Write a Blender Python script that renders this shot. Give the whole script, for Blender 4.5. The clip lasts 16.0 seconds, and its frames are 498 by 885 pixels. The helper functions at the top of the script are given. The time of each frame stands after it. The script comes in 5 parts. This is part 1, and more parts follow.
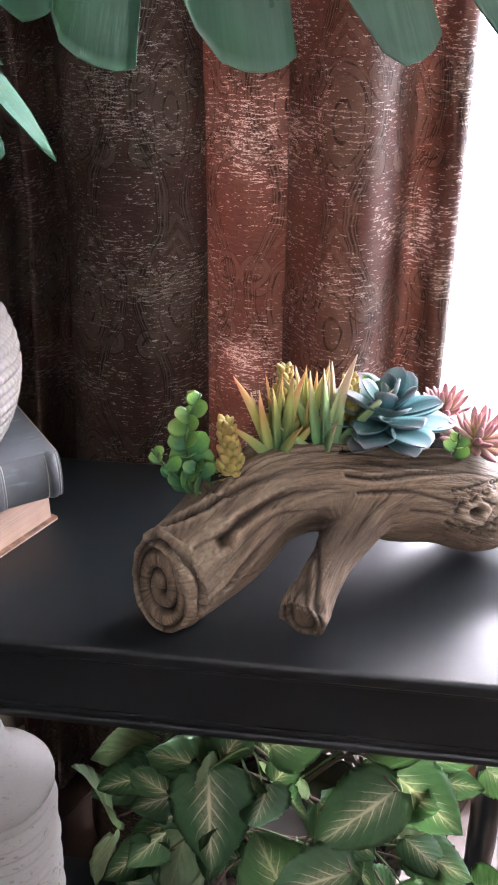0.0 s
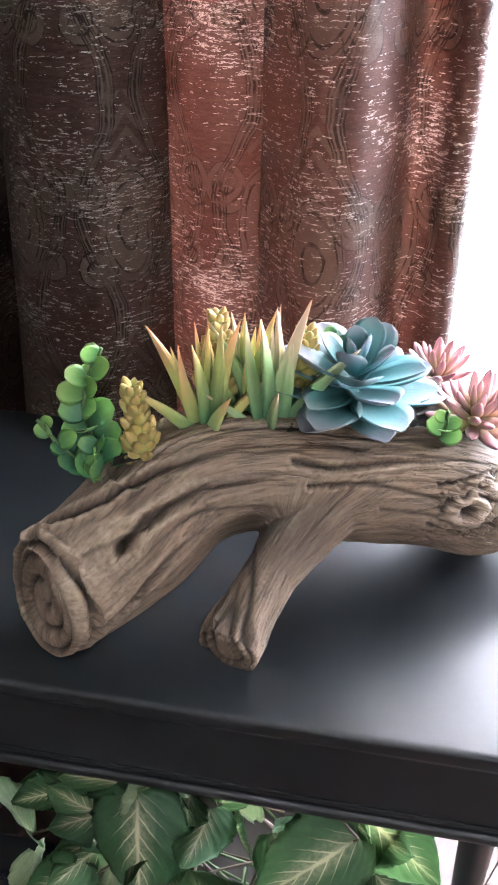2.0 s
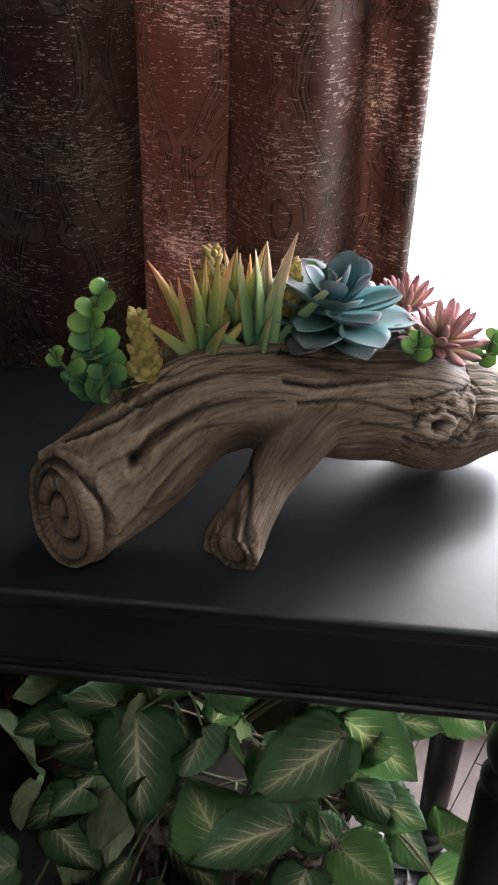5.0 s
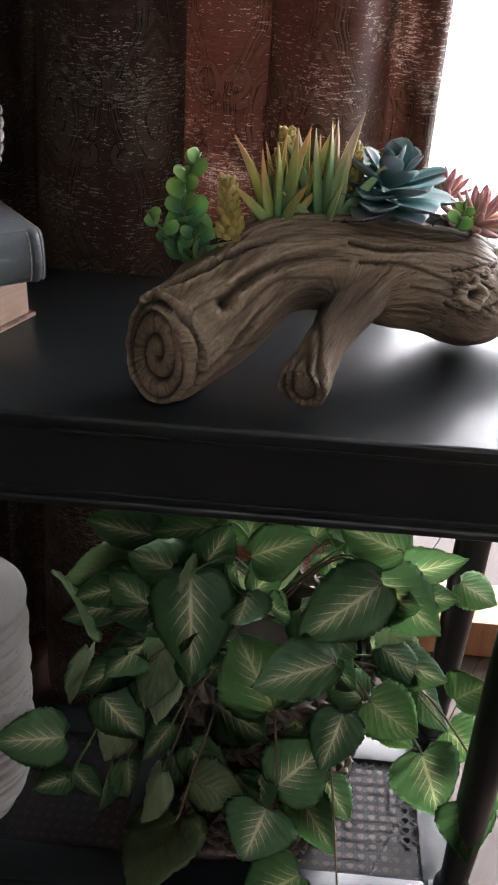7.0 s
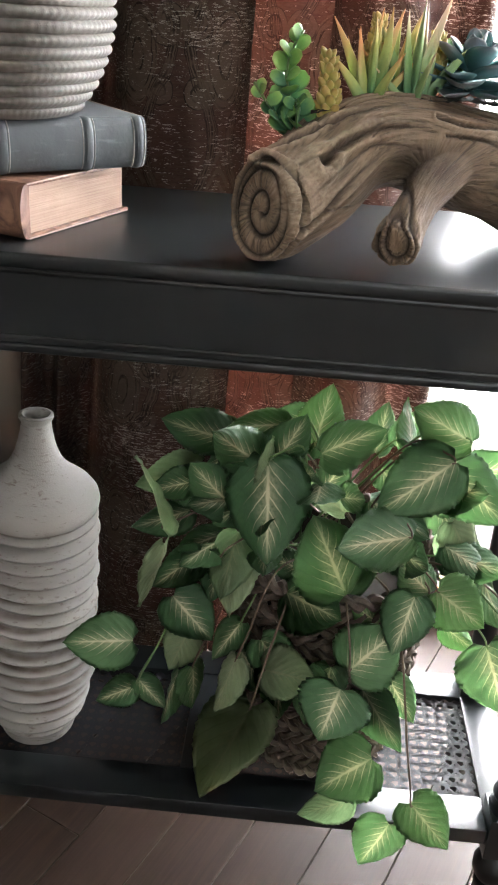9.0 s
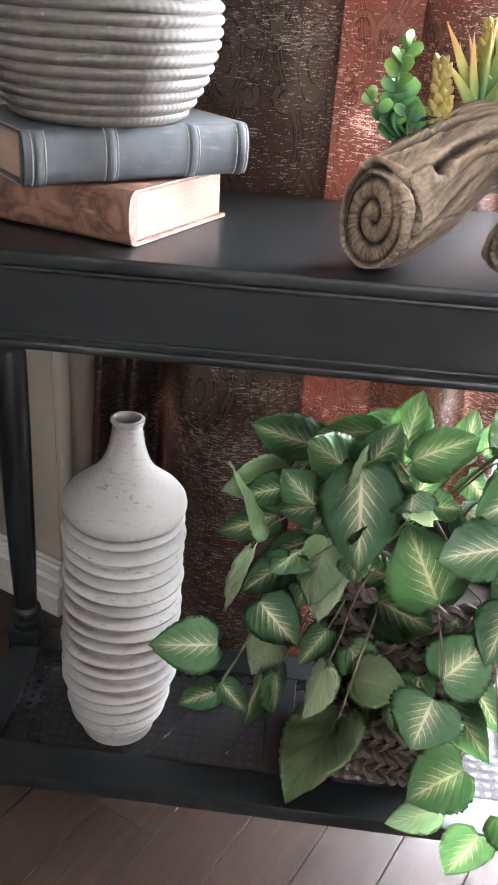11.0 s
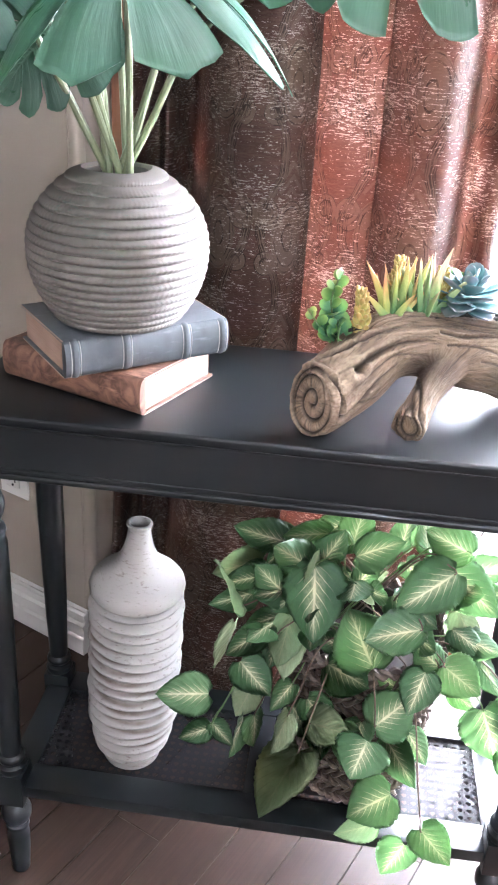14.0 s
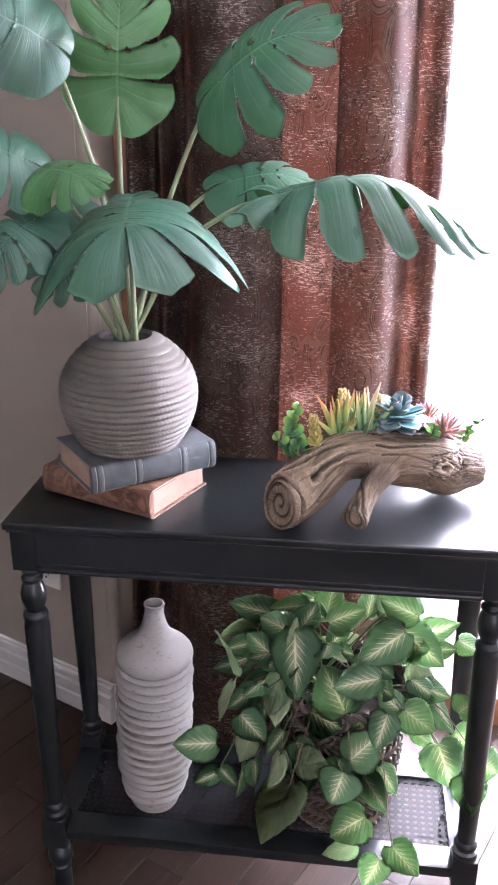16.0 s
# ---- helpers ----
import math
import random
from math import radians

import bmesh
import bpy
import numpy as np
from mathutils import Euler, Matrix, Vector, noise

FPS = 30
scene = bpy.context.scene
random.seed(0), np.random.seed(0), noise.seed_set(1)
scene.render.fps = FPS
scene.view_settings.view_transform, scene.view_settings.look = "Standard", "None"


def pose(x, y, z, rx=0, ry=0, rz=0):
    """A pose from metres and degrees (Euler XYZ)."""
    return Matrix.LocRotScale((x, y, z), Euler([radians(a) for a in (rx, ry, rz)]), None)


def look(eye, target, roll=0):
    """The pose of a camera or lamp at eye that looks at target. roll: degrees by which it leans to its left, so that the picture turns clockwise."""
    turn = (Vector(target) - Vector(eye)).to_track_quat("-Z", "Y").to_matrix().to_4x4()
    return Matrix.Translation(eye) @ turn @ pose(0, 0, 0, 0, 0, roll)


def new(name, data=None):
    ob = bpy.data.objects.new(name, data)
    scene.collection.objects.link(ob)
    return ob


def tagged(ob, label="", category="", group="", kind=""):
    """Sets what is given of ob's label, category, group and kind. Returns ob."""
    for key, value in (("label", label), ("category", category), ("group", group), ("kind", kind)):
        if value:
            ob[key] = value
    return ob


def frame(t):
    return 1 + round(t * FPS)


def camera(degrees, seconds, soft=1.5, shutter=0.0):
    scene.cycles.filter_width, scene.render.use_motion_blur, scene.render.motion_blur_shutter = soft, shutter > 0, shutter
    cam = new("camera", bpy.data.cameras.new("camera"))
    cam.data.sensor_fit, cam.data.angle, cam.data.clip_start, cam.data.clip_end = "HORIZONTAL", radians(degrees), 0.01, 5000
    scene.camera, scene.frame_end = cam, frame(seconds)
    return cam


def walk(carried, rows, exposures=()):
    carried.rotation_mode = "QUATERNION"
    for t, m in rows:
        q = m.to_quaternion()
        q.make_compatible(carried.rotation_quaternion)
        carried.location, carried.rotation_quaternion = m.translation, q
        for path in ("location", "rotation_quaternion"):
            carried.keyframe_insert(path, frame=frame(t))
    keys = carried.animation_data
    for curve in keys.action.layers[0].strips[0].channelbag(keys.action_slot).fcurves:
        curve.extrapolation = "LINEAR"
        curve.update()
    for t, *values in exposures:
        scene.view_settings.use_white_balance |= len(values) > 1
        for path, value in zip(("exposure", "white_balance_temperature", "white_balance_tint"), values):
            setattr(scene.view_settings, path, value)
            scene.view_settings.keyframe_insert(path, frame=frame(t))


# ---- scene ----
cam = camera(31.0, 16.0, 2.0)
PATH = [
    (0, (0.027, -0.491, 1.183), (-0.219, 1.27, 0.266), 0.0),
    (0.5, (0.042, -0.405, 1.162), (-0.246, 1.31, 0.173), 0.5),
    (1, (0.05, -0.359, 1.146), (-0.267, 1.313, 0.095), 0.4),
    (1.5, (0.051, -0.337, 1.14), (-0.268, 1.32, 0.066), 0.7),
    (2, (0.071, -0.319, 1.135), (-0.245, 1.335, 0.056), 0.3),
    (2.5, (0.083, -0.306, 1.127), (-0.208, 1.352, 0.048), 0.1),
    (3, (0.105, -0.294, 1.124), (-0.15, 1.362, 0.031), -0.5),
    (3.5, (0.112, -0.291, 1.122), (-0.124, 1.364, 0.023), -1.1),
    (4, (0.089, -0.314, 1.127), (-0.138, 1.342, 0.029), -0.6),
    (4.2, (0.078, -0.326, 1.127), (-0.146, 1.328, 0.026), -0.4),
    (6.3, (0.013, -0.495, 1.101), (-0.094, 1.207, 0.056), 3.1),
    (6.5, (0.005, -0.502, 1.09), (-0.101, 1.198, 0.041), 3.1),
    (7, (-0.015, -0.538, 1.066), (-0.097, 1.172, 0.032), 3.3),
    (7.5, (-0.036, -0.58, 1.047), (-0.091, 1.197, 0.13), 4.2),
    (8, (-0.048, -0.61, 1.008), (-0.11, 1.193, 0.145), 3.9),
    (8.5, (-0.067, -0.637, 0.959), (-0.129, 1.156, 0.076), 4.1),
    (9, (-0.082, -0.657, 0.94), (-0.148, 1.126, 0.038), 4.1),
    (9.5, (-0.094, -0.664, 0.934), (-0.169, 1.118, 0.029), 3.7),
    (10, (-0.12, -0.656, 0.935), (-0.216, 1.121, 0.023), 4.6),
    (10.2, (-0.124, -0.655, 0.931), (-0.242, 1.125, 0.027), 4.8),
    (12.3, (-0.157, -0.678, 1.0), (-0.295, 1.087, 0.069), 2.9),
    (12.5, (-0.158, -0.691, 1.011), (-0.293, 1.075, 0.082), 3.5),
    (13, (-0.146, -0.721, 1.053), (-0.281, 1.044, 0.12), 4.7),
    (13.5, (-0.113, -0.759, 1.11), (-0.256, 1.008, 0.183), 4.3),
    (14, (-0.083, -0.841, 1.177), (-0.27, 0.934, 0.275), 3.2),
    (14.5, (-0.059, -0.928, 1.228), (-0.25, 0.861, 0.355), 2.1),
    (15, (-0.035, -0.99, 1.266), (-0.237, 0.813, 0.423), 0.7),
    (15.5, (-0.024, -1.05, 1.308), (-0.261, 0.758, 0.484), -0.0),
    (16, (-0.01, -1.093, 1.33), (-0.246, 0.749, 0.59), -0.1),
]
walk(cam, [(t, look(eye, target, roll)) for t, eye, target, roll in PATH],
     [(0, 0.15, 6250, 16), (0.5, 0.26, 6050, 14), (1.5, 0.42, 5900, 11), (2.0, 0.5, 5950, 11), (2.5, 0.34, 6000, 11), (3.5, -0.32, 6250, 10), (4.2, -0.76, 6400, 10), (6.5, -1.0, 6450, 9), (7.0, -0.95, 6450, 9), (8.0, -0.82, 6500, 7), (8.5, -0.50, 6500, 6),
      (9.0, 0.3, 6500, 5), (9.5, 0.55, 6500, 5), (10.2, 0.80, 6350, 6), (12.5, 1.60, 5950, 10), (13.5, 1.66, 5900, 10), (14.5, 1.44, 5850, 16), (15.2, 1.05, 5850, 18), (16, 0.76, 5950, 21)])

# ---------------------------------------------------------------- world and large light
FLOOR, TOP, SHELF = -0.02, 0.75, 0.165

world = bpy.data.worlds.new("sky")
scene.world = world
world.use_nodes = True
wn = world.node_tree.nodes
sky = wn.new("ShaderNodeTexSky")
sky.sky_type, sky.sun_disc = "NISHITA", False
sky.sun_elevation, sky.sun_rotation = radians(38), radians(20)
wn["Background"].inputs["Strength"].default_value = 0.12
world.node_tree.links.new(sky.outputs["Color"], wn["Background"].inputs["Color"])

sun = new("sun", bpy.data.lights.new("sun", "SUN"))
sun.data.energy, sun.data.angle, sun.data.color = 1.0, radians(12), (1.0, 0.95, 0.88)
sun.matrix_world = look((1.6, 4.0, 3.4), (0, 0, 0))


def area(name, eye, target, sx, sy, watts, colour):
    ob = new(name, bpy.data.lights.new(name, "AREA"))
    ob.data.shape, ob.data.size, ob.data.size_y = "RECTANGLE", sx, sy
    ob.data.energy, ob.data.color = watts, colour
    ob.matrix_world = look(eye, target)
    return ob


# fill lamp added behind the camera to brighten the sides that face it
area("far_window_daylight", (1.3, -3.38, 1.5), (-0.2, 0.2, 0.7), 1.7, 1.3, 13.5, (1.0, 0.96, 0.98))


# ---------------------------------------------------------------- node helpers
class Mat:
    def __init__(self, name):
        self.mat = bpy.data.materials.new(name)
        self.mat.use_nodes = True
        self.tree = self.mat.node_tree
        self.bsdf = self.tree.nodes["Principled BSDF"]

    def node(self, kind, **props):
        n = self.tree.nodes.new("ShaderNode" + kind)
        for key, value in props.items():
            setattr(n, key, value)
        return n

    def link(self, a, b):
        self.tree.links.new(a, b)

    def put(self, socket, value):
        if hasattr(value, "links"):
            self.link(value, socket)
        elif value is not None:
            socket.default_value = value

    def coord(self, kind="Object", scale=(1, 1, 1), rot=(0, 0, 0)):
        c, m = self.node("TexCoord"), self.node("Mapping")
        m.inputs["Scale"].default_value, m.inputs["Rotation"].default_value = scale, rot
        self.link(c.outputs[kind], m.inputs["Vector"])
        return m.outputs["Vector"]

    def noise(self, vec, scale, detail=4.0, rough=0.55, distort=0.0):
        n = self.node("TexNoise")
        self.link(vec, n.inputs["Vector"])
        n.inputs["Scale"].default_value, n.inputs["Detail"].default_value = scale, detail
        n.inputs["Roughness"].default_value, n.inputs["Distortion"].default_value = rough, distort
        return n.outputs["Fac"]

    def ramp(self, fac, *stops):
        r = self.node("ValToRGB")
        while len(r.color_ramp.elements) < len(stops):
            r.color_ramp.elements.new(0.5)
        for e, (p, c) in zip(r.color_ramp.elements, stops):
            e.position = p
            e.color = (c, c, c, 1) if isinstance(c, (int, float)) else (*c, 1)
        self.link(fac, r.inputs["Fac"])
        return r.outputs["Color"]

    def mix(self, fac, a, b, blend="MIX"):
        m = self.node("MixRGB", blend_type=blend)
        self.put(m.inputs["Fac"], fac)
        for s, v in (("Color1", a), ("Color2", b)):
            self.put(m.inputs[s], (*v, 1) if isinstance(v, tuple) and len(v) == 3 else v)
        return m.outputs["Color"]

    def math(self, op, a, b=0.0, c=0.0):
        m = self.node("Math", operation=op)
        for s, v in zip(m.inputs, (a, b, c)):
            self.put(s, v)
        return m.outputs["Value"]

    def bump(self, height, strength=0.3, distance=0.002, after=None):
        b = self.node("Bump")
        b.inputs["Strength"].default_value, b.inputs["Distance"].default_value = strength, distance
        self.link(height, b.inputs["Height"])
        if after is not None:
            self.link(after, b.inputs["Normal"])
        return b.outputs["Normal"]

    def done(self, colour=None, rough=None, normal=None, metal=None, **more):
        i = self.bsdf.inputs
        if isinstance(colour, tuple):
            colour = (*colour, 1)
        self.put(i["Base Color"], colour)
        self.put(i["Roughness"], rough)
        self.put(i["Metallic"], metal)
        if normal is not None:
            self.link(normal, i["Normal"])
        for key, value in more.items():
            self.put(i[key.replace("_", " ")], value)
        return self.mat


def plain(name, colour, rough=0.5, vary=0.25, scale=40.0, bump=0.15, metal=0.0, stretch=(1, 1, 1), fine=4.0, distance=0.001):
    m = Mat(name)
    v = m.coord("Object", stretch)
    big, small = m.noise(v, scale * 0.15, 3), m.noise(v, scale * fine, 5)
    dark = tuple(c * (1 - vary) for c in colour)
    light = tuple(min(1, c * (1 + vary * 0.6)) for c in colour)
    col = m.mix(0.35, m.ramp(big, (0.3, dark), (0.7, light)), m.ramp(small, (0.3, dark), (0.7, light)))
    ro = m.ramp(big, (0.25, max(0.02, rough - 0.1)), (0.75, min(1, rough + 0.1)))
    return m.done(col, ro, m.bump(small, bump, distance), metal)


# ---------------------------------------------------------------- materials
def black_paint():
    m = Mat("black_satin_paint")
    v = m.coord("Object")
    big = m.noise(v, 5, 2)
    col = m.ramp(big, (0.0, (0.0075, 0.0098, 0.0108)), (1.0, (0.0098, 0.0122, 0.0134)))
    ro = m.ramp(m.noise(v, 6, 2), (0.0, 0.28), (1.0, 0.34))
    n = m.bump(m.noise(m.coord("Object", (1, 6, 6)), 5, 2), 0.03, 0.0006)
    return m.done(col, ro, n, 0.0, Specular_IOR_Level=0.5)


def curtain_cloth():
    """Copper and chocolate jacquard: a slubby weave with metallic flecks, ogee medallions and scrolls. UV in metres."""
    m = Mat("copper_jacquard")
    uv = m.coord("UV")
    wander = m.node("TexNoise")
    m.link(uv, wander.inputs["Vector"])
    wander.inputs["Scale"].default_value, wander.inputs["Detail"].default_value = 26.0, 3.0
    moved = m.mix(0.012, uv, wander.outputs["Color"])
    s = m.node("SeparateXYZ")
    finer = m.node("Mapping")
    finer.inputs["Scale"].default_value = (1.5, 1.5, 1.5)
    m.link(moved, finer.inputs["Vector"])
    m.link(finer.outputs["Vector"], s.inputs[0])
    X, Y = 0.155, 0.30
    px = m.math("MULTIPLY", m.math("ABSOLUTE", m.math("SUBTRACT", m.math("FRACT", m.math("MULTIPLY_ADD", s.outputs["X"], 1 / X, 0.18)), 0.5)), X)
    py = m.math("MULTIPLY", m.math("SUBTRACT", m.math("FRACT", m.math("MULTIPLY_ADD", s.outputs["Y"], 1 / Y, 0.12)), 0.5), Y)

    def oval(cx, cy, rx, ry):
        a = m.math("POWER", m.math("ABSOLUTE", m.math("MULTIPLY_ADD", px, 1 / rx, -cx / rx)), 2.0)
        b = m.math("POWER", m.math("ABSOLUTE", m.math("MULTIPLY_ADD", py, 1 / ry, -cy / ry)), 2.0)
        return m.math("SQRT", m.math("ADD", a, b))

    def line(value, at, width):
        return m.math("LESS_THAN", m.math("ABSOLUTE", m.math("SUBTRACT", value, at)), width)

    def any_of(*v):
        out = v[0]
        for w in v[1:]:
            out = m.math("MAXIMUM", out, w)
        return out

    drop = oval(0.0, -0.02, 0.030, 0.062)
    def scroll(cx, cy, rx, ry):
        turn = m.math("ARCTAN2", m.math("SUBTRACT", py, cy), m.math("SUBTRACT", px, cx))
        return m.math("ADD", oval(cx, cy, rx, ry), m.math("MULTIPLY", turn, 0.30 / (2 * math.pi)))

    curl = scroll(0.052, 0.030, 0.024, 0.030)
    curl2 = scroll(0.046, -0.072, 0.026, 0.028)
    sway = m.math("ABSOLUTE", m.math("SUBTRACT", px, m.math("MULTIPLY_ADD", m.math("COSINE", m.math("MULTIPLY", py, 2 * math.pi / Y)), 0.022, 0.040)))
    plume = m.math("MULTIPLY", m.math("GREATER_THAN", m.math("SINE", m.math("MULTIPLY_ADD", px, 330.0, m.math("MULTIPLY", py, 250.0))), 0.1), m.math("LESS_THAN", oval(0.0, 0.105, 0.034, 0.045), 1.0))
    lines = any_of(line(drop, 0.42, 0.05), line(drop, 0.98, 0.035), line(drop, 1.20, 0.025), line(curl, 0.35, 0.06), line(curl, 0.74, 0.05), line(curl, 1.12, 0.03), line(curl2, 0.40, 0.06), line(curl2, 0.85, 0.04), m.math("LESS_THAN", sway, 0.0018), line(sway, 0.0056, 0.0011), line(sway, 0.0092, 0.0010))
    shape = any_of(m.math("LESS_THAN", drop, 1.28), m.math("LESS_THAN", curl, 1.12), m.math("LESS_THAN", curl2, 0.85), m.math("LESS_THAN", sway, 0.0075), plume)
    wear = m.ramp(m.noise(uv, 60, 3), (0.38, 0.25), (0.58, 1.0))
    lines = m.math("MULTIPLY", lines, wear)
    # slubs: short level streaks of bright thread
    slub = m.noise(m.coord("UV", (85, 430, 1)), 1.0, 3, 0.65)
    thread = m.noise(m.coord("UV", (420, 1300, 1)), 1.0, 2, 0.5)
    patch = m.noise(m.coord("UV", (1, 1.7, 1)), 7, 4, 0.65)
    fleck = m.ramp(m.math("ADD", m.math("MULTIPLY", slub, 0.82), m.math("MULTIPLY", patch, 0.46)), (0.700, 0.0), (0.735, 1.0))
    fleck = m.math("MULTIPLY", fleck, m.ramp(thread, (0.44, 0.0), (0.58, 1.0)))
    fleck = m.math("MULTIPLY", fleck, m.math("MULTIPLY_ADD", shape, -0.35, 1.0))
    ground = m.ramp(m.noise(m.coord("UV", (24, 200, 1)), 1.0, 4), (0.3, (0.036, 0.016, 0.011)), (0.7, (0.084, 0.039, 0.028)))
    col = m.mix(m.math("MULTIPLY", shape, 0.9), ground, (0.125, 0.088, 0.064))
    col = m.mix(m.math("MULTIPLY", lines, 0.95), col, (0.012, 0.007, 0.005))
    col = m.mix(m.math("MULTIPLY", fleck, 0.9), col, (0.90, 0.72, 0.62))
    ro = m.mix(fleck, m.ramp(thread, (0.3, 0.52), (0.7, 0.72)), (0.22, 0.22, 0.22))
    metal = m.math("MULTIPLY_ADD", fleck, 0.4, 0.2)
    h = m.math("ADD", m.math("MULTIPLY", slub, 0.9), m.math("ADD", m.math("MULTIPLY", m.math("SUBTRACT", shape, lines), 0.7), m.math("MULTIPLY", thread, 0.6)))
    n = m.bump(m.noise(uv, 30, 3), 0.35, 0.004, m.bump(h, 0.8, 0.0014))
    m.done(col, ro, n, metal)
    tr = m.node("BsdfTranslucent")
    thin = m.mix(m.math("MAXIMUM", lines, m.math("MULTIPLY", shape, 0.35)), (0.30, 0.172, 0.136), (0.09, 0.050, 0.038))
    m.link(m.mix(fleck, m.mix(m.ramp(slub, (0.36, 0.0), (0.58, 0.8)), thin, (0.16, 0.070, 0.050)), (0.95, 0.85, 0.80)), tr.inputs["Color"])
    ms = m.node("MixShader")
    ms.inputs["Fac"].default_value = 0.29
    m.link(m.bsdf.outputs["BSDF"], ms.inputs[1])
    m.link(tr.outputs["BSDF"], ms.inputs[2])
    m.link(ms.outputs["Shader"], m.tree.nodes["Material Output"].inputs["Surface"])
    return m.mat


def log_resin():
    """Cast resin painted as driftwood: grey-brown with long grain and a dark wash in the carved lines. Shade at the
    limb's root and light on raised bark are painted in too.
    """
    m = Mat("driftwood_resin")
    c = m.node("TexCoord").outputs["Object"]
    share = m.node("Attribute", attribute_name="limb_share").outputs["Fac"]

    def along(scale, detail, rough, distort):
        """Noise drawn out along the trunk, and along the limb where the limb takes over."""
        out = []
        for name in ("grain", "limb_grain"):
            gr = m.node("Mapping")
            gr.inputs["Scale"].default_value = (16, 240, 240)
            m.link(m.node("Attribute", attribute_name=name).outputs["Vector"], gr.inputs["Vector"])
            out.append(m.noise(gr.outputs["Vector"], scale, detail, rough, distort))
        return m.mix(share, out[0], out[1])

    grain = along(1.0, 5, 0.6, 0.4)
    blotch = m.noise(c, 22, 4)
    fine = m.noise(c, 520, 3)
    # dark wash of the carved lines, plus the painted shade at the limb's root
    carve_shade = m.node("Attribute", attribute_name="wash_and_shade").outputs["Fac"]
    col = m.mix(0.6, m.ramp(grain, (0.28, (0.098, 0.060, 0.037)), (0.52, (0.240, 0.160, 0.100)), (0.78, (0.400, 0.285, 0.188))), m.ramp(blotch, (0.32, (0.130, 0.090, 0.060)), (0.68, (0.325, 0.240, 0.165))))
    col = m.mix(m.math("MULTIPLY", carve_shade, 0.95), col, (0.022, 0.017, 0.012))
    speckle = along(4.5, 4, 0.7, 0.0)
    col = m.mix(m.ramp(speckle, (0.50, 0.0), (0.68, 0.5)), col, (0.060, 0.042, 0.029))
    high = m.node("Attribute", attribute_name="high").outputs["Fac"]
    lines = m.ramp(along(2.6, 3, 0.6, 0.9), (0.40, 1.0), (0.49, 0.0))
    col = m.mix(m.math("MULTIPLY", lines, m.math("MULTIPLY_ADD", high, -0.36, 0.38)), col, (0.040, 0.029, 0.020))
    # dry-brushed pale paint that also carries a painted highlight
    brushed_highlight = m.math("MULTIPLY", high, m.ramp(m.noise(c, 260, 3), (0.30, 0.25), (0.62, 1.0)))
    col = m.mix(m.math("MULTIPLY", brushed_highlight, 0.70), col, (0.45, 0.355, 0.255))
    n = m.bump(m.math("MULTIPLY_ADD", lines, -0.5, grain), 0.8, 0.0020, m.bump(speckle, 0.35, 0.0010, m.bump(fine, 0.30, 0.0007)))
    return m.done(col, m.ramp(blotch, (0.3, 0.48), (0.7, 0.66)), n)


